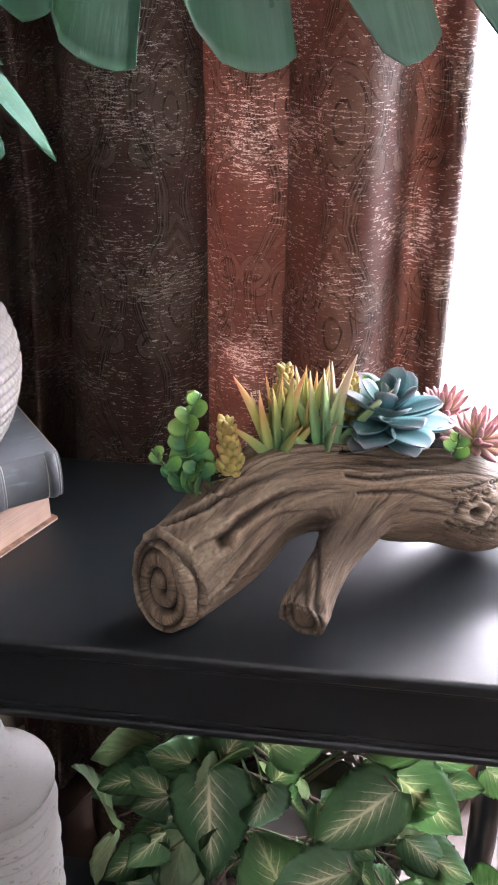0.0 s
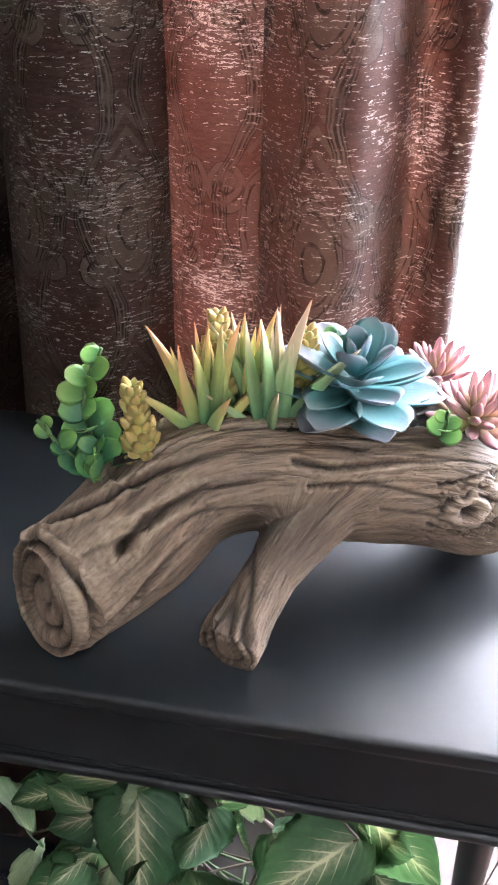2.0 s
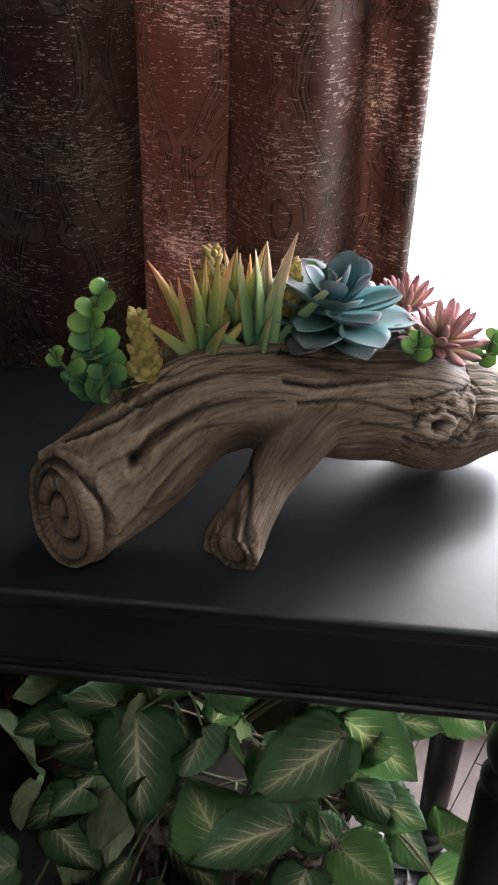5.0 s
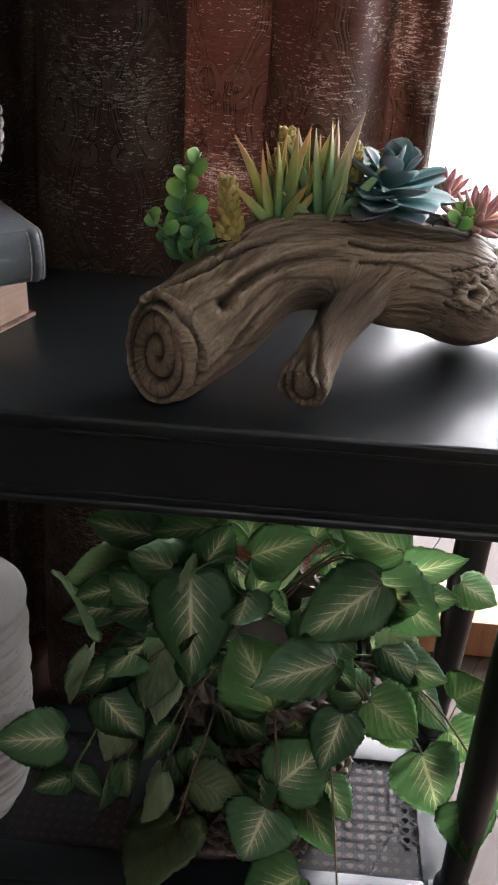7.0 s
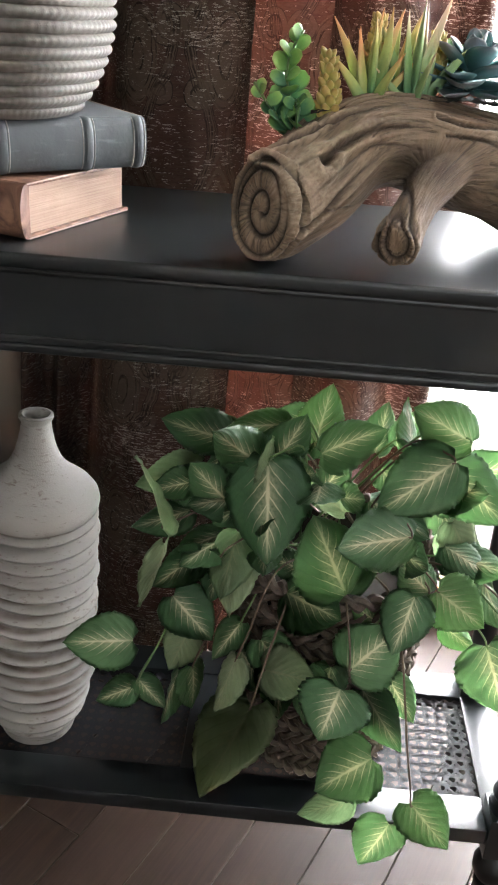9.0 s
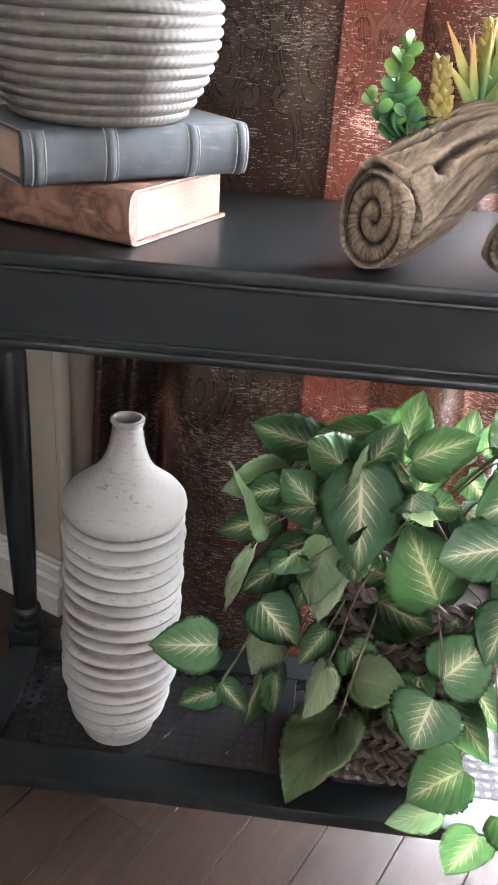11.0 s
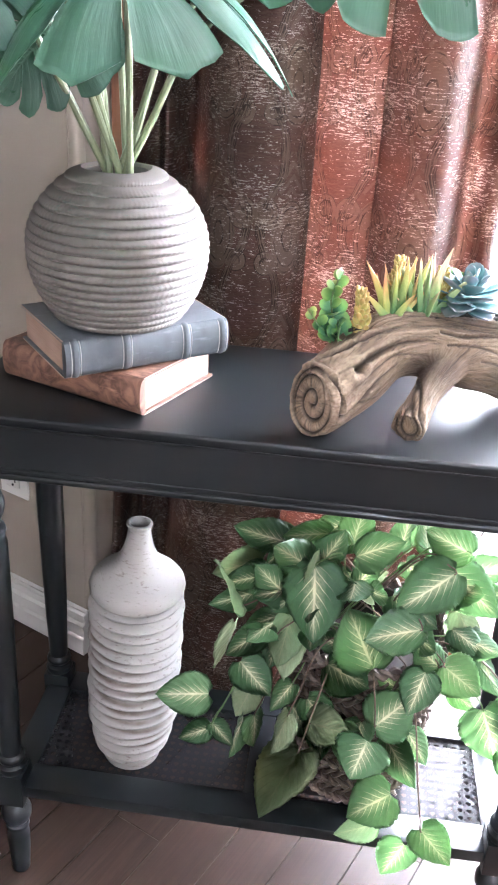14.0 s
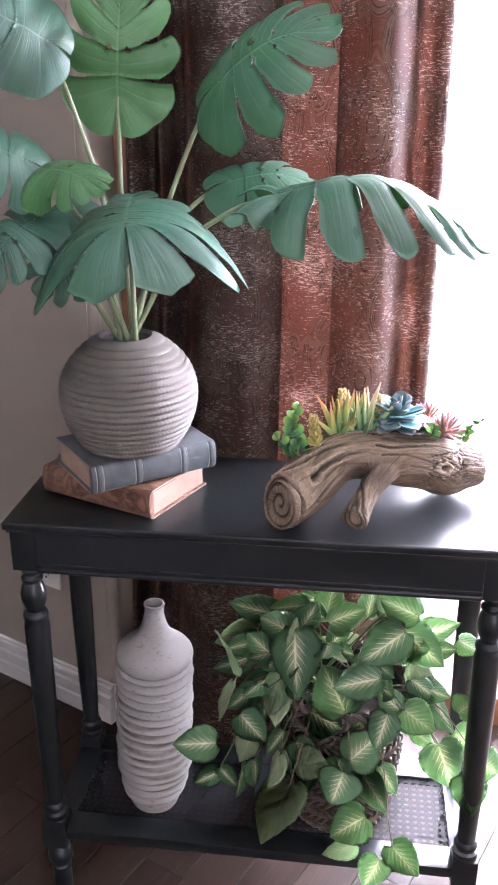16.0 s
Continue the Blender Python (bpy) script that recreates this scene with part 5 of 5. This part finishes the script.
sprig("jade_sprig", (0.096, 0.116, 0.868), [(0, 0, 0), (0.002, -0.006, 0.010), (0.002, -0.008, 0.022)], 6, 0.011, LIME, 33, "lime-green round-leaved sprig between the rosettes")
sprig("jade_sprig", (0.143, 0.152, 0.850), [(0, 0, 0), (0.004, -0.004, 0.010), (0.006, -0.004, 0.020)], 7, 0.011, LIME, 34, "lime-green round-leaved sprig at the log's thick end")
sprig("jade_sprig", (0.154, 0.176, 0.852), [(0, 0, 0), (0.009, 0.003, 0.013), (0.020, 0.005, 0.018)], 7, 0.009, LIME, 36, "thin trailing green sprig at the log's thick end")
sprig("jade_sprig", (0.036, 0.150, 0.884), [(0, 0, 0), (0.0, -0.002, 0.012), (-0.004, 0.0, 0.026)], 8, 0.014, JADE, 37, "dark green sprig filling the gap beside the blue rosette")
tagged(part("planter_moss", sheet(lambda u, v: Vector((-0.080 + 0.225 * u, 0.083 + 0.088 * u + 0.032 * (v - 0.5), 0.858 + 0.012 * math.sin(u * math.pi) + 0.004 * noise.noise((u * 30, v * 8, 2)) - 0.022 * max(0.0, u - 0.62))), 60, 10), SOIL), "dark filling between the succulents", "moss", "", "stuff")


# ---------------------------------------------------------------- split-leaf plant in the pot
# fingers of one half: root along the midrib, angle from the tip's direction, length, breadth
OPEN_HAND = [(0.04, 130, 0.27, 0.25), (0.10, 102, 0.41, 0.21), (0.23, 84, 0.50, 0.20), (0.36, 70, 0.50, 0.19), (0.50, 56, 0.46, 0.18), (0.63, 42, 0.40, 0.17), (0.77, 20, 0.30, 0.16)]
FULL_HEART = [(0.00, 156, 0.34, 0.46), (0.08, 114, 0.46, 0.42), (0.24, 86, 0.50, 0.36), (0.42, 64, 0.48, 0.31), (0.58, 45, 0.44, 0.28), (0.72, 22, 0.34, 0.26)]
APRON = [(0.00, 158, 0.43, 0.25), (0.08, 118, 0.52, 0.24), (0.19, 92, 0.58, 0.22), (0.34, 70, 0.54, 0.21), (0.52, 50, 0.46, 0.20), (0.72, 26, 0.34, 0.18)]


def split_leaf(seed, fingers, droop, bulge=0.13, hang=0.3, material=None, whole=1, holes=(), cut=(0.20, 0.42), wide=(0.085, 0.150)):
    """A monstera leaf of unit length and unit width: one blade that slits part into lobes towards the rim.
    The first `whole` slits from the stalk stay closed; holes names slits with an eye beside the midrib."""
    r = random.Random(seed)
    n = len(fingers)
    at = [-0.5] + list(range(n)) + [n - 0.5]
    roots = [0.0] + [f[0] for f in fingers] + [0.88]
    angles = [min(179.0, fingers[0][1] + 0.5 * (fingers[0][1] - fingers[1][1]))] + [f[1] for f in fingers] + [0.0]
    reach = [fingers[0][2] * 0.90] + [f[2] for f in fingers] + [0.17]
    starts = [r.uniform(*cut) if k >= whole else 2.0 for k in range(n - 1)]
    widths = [r.uniform(*wide) for k in range(n - 1)]
    lifts = [r.uniform(-0.05, 0.03) for k in range(n)]
    grow = [r.uniform(0.95, 1.05) for k in range(n)]
    bend = 0.42

    def gap(j, t):
        if j < 0 or j >= n - 1:
            return 0.0
        f = min(1.0, max(0.0, (t - starts[j]) / 0.22))
        g = widths[j] * f * f * (3 - 2 * f)
        if j in holes and 0.14 < t < 0.27:
            g += 0.13 * math.sin(math.pi * (t - 0.14) / 0.13)
        return g

    bm = bmesh.new()
    layer = bm.loops.layers.uv.verify()
    nu, nk = 26, 6
    for side in (1, -1):
        for k in range(n):
            grid = []
            for i in range(nu + 1):
                t = i / nu
                row = []
                for j in range(nk + 1):
                    q = j / nk - 0.5
                    beside = k if q > 0 else k - 1
                    free = 0 <= beside < n - 1 and starts[beside] < 1
                    f = k + q * (1 - 2 * gap(beside, t))
                    a = radians(float(np.interp(f, at, angles)))
                    long = float(np.interp(f, at, reach))
                    loose = min(1.0, max(0.0, (t - 0.45) / 0.4)) if free else 0.0
                    u = t * (1 - ((0.32 if q < 0 else 0.10) if free else 0.05) * abs(2 * q) ** 2.1) * (1 + (grow[k] - 1) * loose * (1 - abs(2 * q)))
                    arc = bend * max(0.08, 1 - max(0.0, a - 1.6) / 1.2)
                    x = max(0.0, long * (math.cos(a - arc * u) - math.cos(a)) / arc)
                    y = float(np.interp(f, at, roots)) + long * (math.sin(a) - math.sin(a - arc * u)) / arc
                    z = -droop * 0.5 * (2 * math.hypot(x, max(0.0, -y))) ** 2.3 + bulge * math.sin(math.pi * max(0.0, min(1.0, y))) - hang * max(0.0, -y) ** 1.5
                    z += 0.030 * t * (1 - (2 * q) ** 2) + lifts[k] * loose * t + 0.016 * noise.noise((y * 4, x * 4 * side, seed))
                    row.append(bm.verts.new((x * side * (1 - 0.30 * droop * x), y, z)))
                grid.append(row)
            for i in range(nu):
                for j in range(nk):
                    c = ((i, j), (i + 1, j), (i + 1, j + 1), (i, j + 1))
                    c = c if side < 0 else c[::-1]
                    f = bm.faces.new([grid[a][b] for a, b in c])
                    for loop, (a, b) in zip(f.loops, c):
                        loop[layer].uv = (0.5 + 0.5 * side * a / nu, k + b / nk)
    bmesh.ops.remove_doubles(bm, verts=bm.verts, dist=4e-4)
    bmesh.ops.delete(bm, geom=[f for f in bm.faces if f.calc_area() < 2e-6], context="FACES")
    # an underside a hair below, and a rim between the two
    bm.normal_update()
    faces, rim = list(bm.faces), [e for e in bm.edges if len(e.link_faces) == 1]
    under = {v: bm.verts.new(v.co - v.normal * 0.004) for v in list(bm.verts)}
    for f in faces:
        back = bm.faces.new([under[v] for v in reversed(f.verts)])
        for a, b in zip(reversed(f.loops[:]), back.loops):
            b[layer].uv = a[layer].uv
    for e in rim:
        a, b = e.verts
        bm.faces.new((a, b, under[b], under[a]))
    me = bpy.data.meshes.new("split_leaf")
    bm.to_mesh(me)
    bm.free()
    me.materials.append(material or MONSTERA)
    me.polygons.foreach_set("use_smooth", [True] * len(me.polygons))
    return me


def monstera():
    root = Vector((-0.338, 0.112, STACK + 0.146))
    plant = thing("monstera", root, "large green split-leaf plant with pale stalks in the ribbed pot", "potted plant")
    blades = [split_leaf(1, APRON, 0.92, 0.04, 0.4, None, 0, (), (0.30, 0.50), (0.045, 0.085)), split_leaf(2, OPEN_HAND, 0.80, 0.20, 0.4, None, 0), split_leaf(3, FULL_HEART, 0.65, 0.14, 0.4, None, 1, (2, 3), (0.35, 0.55), (0.05, 0.09)),
              split_leaf(4, FULL_HEART, 0.16, 0.10, 0.1, MONSTERA_BRIGHT, 1, (2,), (0.40, 0.62), (0.04, 0.075)), split_leaf(5, FULL_HEART, 0.90, 0.12, 0.4, MONSTERA_BRIGHT, 2, (), (0.45, 0.65), (0.04, 0.07)), split_leaf(6, FULL_HEART, 0.50, 0.10, 0.3, None, 2, (3,), (0.40, 0.60), (0.04, 0.08))]
    # foot, tip, width, face, blade, knee of the stalk
    leaves = [((-0.280, -0.080, 1.182), (-0.315, 0.095, 1.192), 0.270, (-0.06, -0.20, 0.97), 0, (-0.305, 0.03, 1.12)),
              ((-0.115, -0.020, 1.210), (0.128, 0.000, 1.148), 0.240, (0.10, -0.16, 0.99), 1, (-0.25, 0.05, 1.13)),
              ((-0.192, 0.060, 1.333), (-0.051, 0.040, 1.392), 0.230, (0.12, -0.62, 0.80), 2, (-0.275, 0.10, 1.17)),
              ((-0.336, 0.120, 1.316), (-0.325, 0.140, 1.476), 0.165, (0.15, -0.95, 0.10), 3, (-0.338, 0.12, 1.16)),
              ((-0.392, 0.020, 1.379), (-0.490, -0.030, 1.420), 0.165, (-0.05, -0.8, 0.6), 5, (-0.352, 0.08, 1.19)),
              ((-0.420, -0.010, 1.246), (-0.530, -0.060, 1.268), 0.150, (0.0, -0.7, 0.7), 2, (-0.365, 0.07, 1.14)),
              ((-0.385, -0.030, 1.238), (-0.310, -0.060, 1.216), 0.125, (0.0, -0.50, 0.85), 4, (-0.40, 0.00, 1.17)),
              ((-0.372, 0.080, 1.150), (-0.440, 0.050, 1.070), 0.150, (0.1, -0.9, 0.35), 5, (-0.350, 0.10, 1.08)),
              ((-0.404, -0.040, 1.180), (-0.460, -0.090, 1.110), 0.125, (-0.1, -0.8, 0.6), 2, (-0.365, 0.06, 1.11)),
              ((-0.187, 0.110, 1.212), (-0.078, 0.140, 1.204), 0.175, (0.0, -0.42, 0.9), 2, (-0.285, 0.11, 1.13))]
    for k, (foot, tip, width, face, blade, knee) in enumerate(leaves):
        foot = Vector(foot) - root
        knee = Vector(knee) - root
        a = 2.4 * k
        start = Vector((0.012 * math.cos(a), 0.012 * math.sin(a), -0.015))
        line = spline([start, knee * 0.5 + start * 0.5, knee, foot * 0.55 + knee * 0.45 + Vector((0, 0, 0.012)), foot], 8)
        stalk = part("stalk", tube(line, lambda f: 0.0042 - 0.0016 * f, 9), STALK, plant)
        d = (Vector(tip) - root - foot)
        ob = leaf_part(blades[blade], plant, frame_of(foot, foot + d * 0.98, face, width), "split_leaf")


monstera()


# ---------------------------------------------------------------- basket and trailing plant
def basket():
    b = thing("basket", (-0.012, 0.150, SHELF + 0.001), "brown water-hyacinth basket woven in thick plaits on the cane shelf", "basket")
    rows = 15
    for k in range(rows):
        z = 0.010 + k * 0.0175
        f = k / (rows - 1)
        r = 0.080 + 0.024 * f ** 0.7
        bm = bmesh.new()
        n, w = 210, 21
        for strand in range(2):
            ring = []
            for i in range(n):
                a = 2 * math.pi * i / n
                q = a * w * (1 if k % 2 else -1) + math.pi * strand + k
                e = Vector((math.cos(a), math.sin(a), 0))
                c = e * (r + 0.0036 * math.cos(q)) + Vector((0, 0, z + 0.0046 * math.sin(q)))
                thick = 0.0050 + 0.0007 * noise.noise((a * 9, k, 4))
                ring.append([bm.verts.new(c + (e * math.cos(h * math.pi / 3) + Vector((0, 0, 1)) * math.sin(h * math.pi / 3)) * thick) for h in range(6)])
            for i in range(n):
                p, q = ring[i], ring[(i + 1) % n]
                for h in range(6):
                    bm.faces.new((p[h], p[(h + 1) % 6], q[(h + 1) % 6], q[h]))
        bmesh.ops.recalc_face_normals(bm, faces=bm.faces)
        part("plait", bm, WEAVE, b)
    part("lining", lathe([(0, 0.002), (0.074, 0.002), (0.096, 0.250), (0.092, 0.250), (0.088, 0.215), (0, 0.215)], 40), SOIL, b, "dark filling inside the basket")


basket()


def heart_leaf(seed, material, bend):
    """A heart-shaped leaf of unit length and unit width with a finely toothed rim."""
    r = random.Random(seed)
    nu, nv = 10, 26

    def half(v):
        if v < 0.10:
            return 0.5 * (0.35 + 0.65 * (v / 0.10) ** 0.55) * 0.86
        return 0.5 * max(0.0, math.cos((v - 0.28) / 0.72 * math.pi / 2) if v > 0.28 else 0.86 + 0.14 * math.sin((v - 0.10) / 0.18 * math.pi / 2)) ** 0.88

    def at(u, v):
        s = 2 * u - 1
        h = half(v)
        tooth = 1 + 0.035 * math.sin(v * 95 + seed) * abs(s) ** 6
        x = h * s * tooth
        y = v - 0.075 * abs(s) ** 1.5 * max(0.0, 1 - v * 7) - 0.02 * abs(s)
        z = -0.12 * abs(s) ** 1.5 * h * 2 + bend * v * v + 0.012 * math.sin(v * 26 - abs(s) * 6) * abs(s) + 0.03 * noise.noise((s * 1.6, v * 3, seed))
        return Vector((x, y, z + 0.02 * abs(s)))

    bm = sheet(at, nu, nv)
    bmesh.ops.solidify(bm, geom=bm.faces[:], thickness=0.008)
    me = bpy.data.meshes.new("heart_leaf")
    bm.to_mesh(me)
    bm.free()
    me.materials.append(material)
    me.polygons.foreach_set("use_smooth", [True] * len(me.polygons))
    return me


# each row: foot of the leaf, its tip, its width
STRAND_0 = [
    (-0.09, 0.085, 0.547, -0.084, 0.035, 0.465, 0.069),
    (-0.093, 0.1, 0.532, -0.145, 0.07, 0.582, 0.043),
    (-0.083, 0.11, 0.534, -0.058, 0.1, 0.584, 0.038),
    (-0.088, 0.09, 0.522, -0.092, 0.08, 0.576, 0.015),
    (-0.075, 0.14, 0.561, -0.135, 0.13, 0.556, 0.024),
    (-0.044, 0.17, 0.529, -0.033, 0.19, 0.586, 0.042),
    (-0.039, 0.13, 0.537, 0.009, 0.11, 0.581, 0.031),
    (0.053, 0.16, 0.538, 0.04, 0.18, 0.581, 0.024),
    (0.099, 0.11, 0.572, 0.046, 0.08, 0.613, 0.047),
    (-0.034, 0.12, 0.502, -0.012, 0.12, 0.54, 0.028),
    (-0.009, 0.13, 0.472, -0.053, 0.14, 0.502, 0.024),
    (0.076, 0.06, 0.576, 0.014, 0.015, 0.548, 0.056),
    (0.042, 0.02, 0.519, -0.029, -0.02, 0.526, 0.048),
]
STRAND_1 = [
    (-0.007, 0.035, 0.44, -0.043, 0.05, 0.511, 0.068),
    (-0.051, 0.08, 0.433, -0.079, 0.08, 0.444, 0.027),
    (-0.061, 0.05, 0.425, -0.009, 0.02, 0.421, 0.056),
    (0.002, 0, 0.38, 0.044, 0.02, 0.416, 0.057),
    (-0.006, -0.02, 0.374, -0.022, -0.045, 0.336, 0.059),
    (0.029, -0.04, 0.313, -0.021, -0.06, 0.289, 0.057),
    (0.054, -0.05, 0.242, 0.031, -0.06, 0.185, 0.043),
    (0.07, -0.05, 0.272, 0.116, -0.06, 0.218, 0.043),
    (0.017, -0.03, 0.247, -0.031, -0.04, 0.23, 0.014),
    (-0.086, -0.005, 0.330, -0.128, -0.030, 0.228, 0.064),
    (-0.104, 0.01, 0.372, -0.123, -0.01, 0.323, 0.025),
    (-0.078, 0.01, 0.363, -0.028, -0.005, 0.365, 0.046),
    (-0.215, 0.075, 0.328, -0.278, 0.05, 0.339, 0.051),
]
STRAND_2 = [
    (-0.213, 0.08, 0.262, -0.255, 0.07, 0.244, 0.03),
    (-0.21, 0.08, 0.272, -0.179, 0.07, 0.244, 0.026),
    (-0.167, 0.08, 0.29, -0.185, 0.07, 0.223, 0.017),
    (-0.152, 0.08, 0.297, -0.143, 0.07, 0.247, 0.028),
    (-0.175, 0.08, 0.386, -0.133, 0.06, 0.348, 0.049),
    (-0.16, 0.09, 0.331, -0.178, 0.085, 0.284, 0.038),
    (-0.104, 0.07, 0.368, -0.129, 0.06, 0.329, 0.028),
    (-0.128, 0.08, 0.441, -0.136, 0.06, 0.398, 0.036),
    (-0.149, 0.08, 0.44, -0.193, 0.06, 0.411, 0.034),
    (-0.186, 0.085, 0.445, -0.198, 0.08, 0.362, 0.012),
    (-0.188, 0.09, 0.46, -0.206, 0.08, 0.545, 0.026),
    (-0.162, 0.1, 0.509, -0.2, 0.09, 0.502, 0.016),
    (-0.122, 0.1, 0.485, -0.161, 0.08, 0.538, 0.044),
]
STRAND_3 = [
    (0.056, 0.03, 0.448, 0.04, 0.005, 0.399, 0.043),
    (0.082, 0.06, 0.436, 0.128, 0.04, 0.412, 0.05),
    (0.077, 0.07, 0.426, 0.04, 0.06, 0.465, 0.037),
    (0.097, 0.12, 0.478, 0.127, 0.11, 0.431, 0.035),
    (0.03, 0.05, 0.399, 0.005, 0.04, 0.423, 0.025),
    (0.102, 0.09, 0.372, 0.137, 0.08, 0.353, 0.025),
    (0.169, 0.17, 0.496, 0.203, 0.15, 0.487, 0.035),
    (0.17, 0.1, 0.406, 0.195, 0.09, 0.444, 0.043),
    (0.164, 0.08, 0.384, 0.196, 0.07, 0.363, 0.048),
    (0.137, 0.05, 0.384, 0.163, 0.03, 0.319, 0.062),
    (0.185, 0.03, 0.341, 0.192, 0.02, 0.28, 0.05),
    (0.203, 0.04, 0.365, 0.232, 0.04, 0.344, 0.053),
    (0.077, 0.1, 0.549, 0.139, 0.08, 0.505, 0.054),
]
STRAND_4 = [
    (0.1, 0.13, 0.459, 0.131, 0.12, 0.401, 0.039),
    (0.132, 0.1, 0.428, 0.162, 0.09, 0.373, 0.027),
]


def trailing_plant():
    root = Vector((-0.012, 0.150, SHELF + 0.225))
    plant = thing("trailing_plant", root, "trailing silk plant with cream-veined green heart leaves in the basket", "potted plant")
    r = random.Random(41)
    kinds = [[heart_leaf(k + 10 * n, m, b) for k, b in ((1, -0.20), (2, -0.06), (3, 0.08))] for n, m in enumerate((GREEN_LEAF, PALE_LEAF, LIME_LEAF))]
    pale = {(0, 3), (0, 10), (1, 8), (1, 10), (1, 11), (1, 9), (2, 5), (2, 9), (2, 10), (3, 3), (4, 0)}
    lime = {(0, 4), (0, 5), (0, 7), (0, 8), (1, 7), (3, 4), (3, 5), (3, 6), (3, 7), (3, 8), (3, 1)}
    for s, strand in enumerate((STRAND_0, STRAND_1, STRAND_2, STRAND_3, STRAND_4)):
        for k, (bx, by, bz, tx, ty, tz, w) in enumerate(strand):
            foot, tip = Vector((bx, by, bz)), Vector((tx, ty, tz))
            group = kinds[1 if (s, k) in pale else 2 if (s, k) in lime else 0]
            slim = w < 0.55 * (tip - foot).length
            face = Vector((r.uniform(-0.25, 0.25), -0.85, 0.62 + r.uniform(-0.25, 0.2)))
            if s == 1 and 9 <= k <= 11:
                face = Vector((0.15, -0.90, 0.42))
            if slim:
                face = Vector((0.75 * (1 if k % 2 else -1), -0.45, 0.3))
                w = max(w * 1.5, 0.03)
            leaf_part(group[1 if s == 1 and 9 <= k <= 11 else r.randrange(3)], plant, frame_of(foot - root, tip - root + (tip - foot) * 0.04, face, w * 1.20), "leaf")
            if r.random() < 0.45:
                continue
            # a thin stalk back towards the basket's mouth
            a = r.uniform(0, 6.28)
            mouth = Vector((0.05 * math.cos(a), 0.045 * math.sin(a), 0.012))
            f = foot - root
            over = Vector((f.x * 0.55, f.y * 0.5, max(f.z, 0.02) * 0.75 + 0.035))
            line = spline([mouth, over, f * 0.82 + over * 0.18 + Vector((0, -0.006, 0.008)), f, f + (tip - foot) * 0.05], 6)
            part("stalk", tube(line, lambda q: 0.0013 - 0.0005 * q, 6), VINE if r.random() < 0.6 else GREEN_VINE, plant)

    # the inner leaves that fill the crown
    for k in range(46):
        a, h = r.uniform(0, 2 * math.pi), 0.25 + 0.75 * r.random()
        reach = 0.045 + 0.085 * math.sin(math.pi * (0.25 + 0.6 * h))
        foot = Vector((reach * math.cos(a) * 1.15 - 0.012, 0.006 + 0.52 * reach * math.sin(a), 0.002 + 0.150 * h))
        d = Vector((math.cos(a) + r.uniform(-0.5, 0.5), -0.35 + 0.5 * math.sin(a), r.uniform(-0.9, 0.5))).normalized()
        n = r.uniform(0.045, 0.075)
        face = Vector((0.5 * math.cos(a) + r.uniform(-0.3, 0.3), -0.8, 0.5 + r.uniform(-0.3, 0.3)))
        leaf_part(kinds[1 if k % 9 == 0 else 0][r.randrange(3)], plant, frame_of(foot, foot + d * n, face, n * r.uniform(0.62, 0.80)), "leaf")

    # leaves that hang over the basket's rim
    for k in range(7):
        f = k / 6
        x = -0.098 + 0.150 * f + r.uniform(-0.012, 0.012)
        foot = Vector((x, -0.120 + 4.0 * (x + 0.02) ** 2, r.uniform(-0.085, 0.03)))
        d = Vector((r.uniform(-0.6, 0.6), -0.25, r.uniform(-1.0, -0.4))).normalized()
        n = r.uniform(0.050, 0.070)
        leaf_part(kinds[0][r.randrange(3)], plant, frame_of(foot, foot + d * n, Vector((r.uniform(-0.4, 0.4), -0.9, 0.45)), n * r.uniform(0.66, 0.82)), "leaf")


trailing_plant()
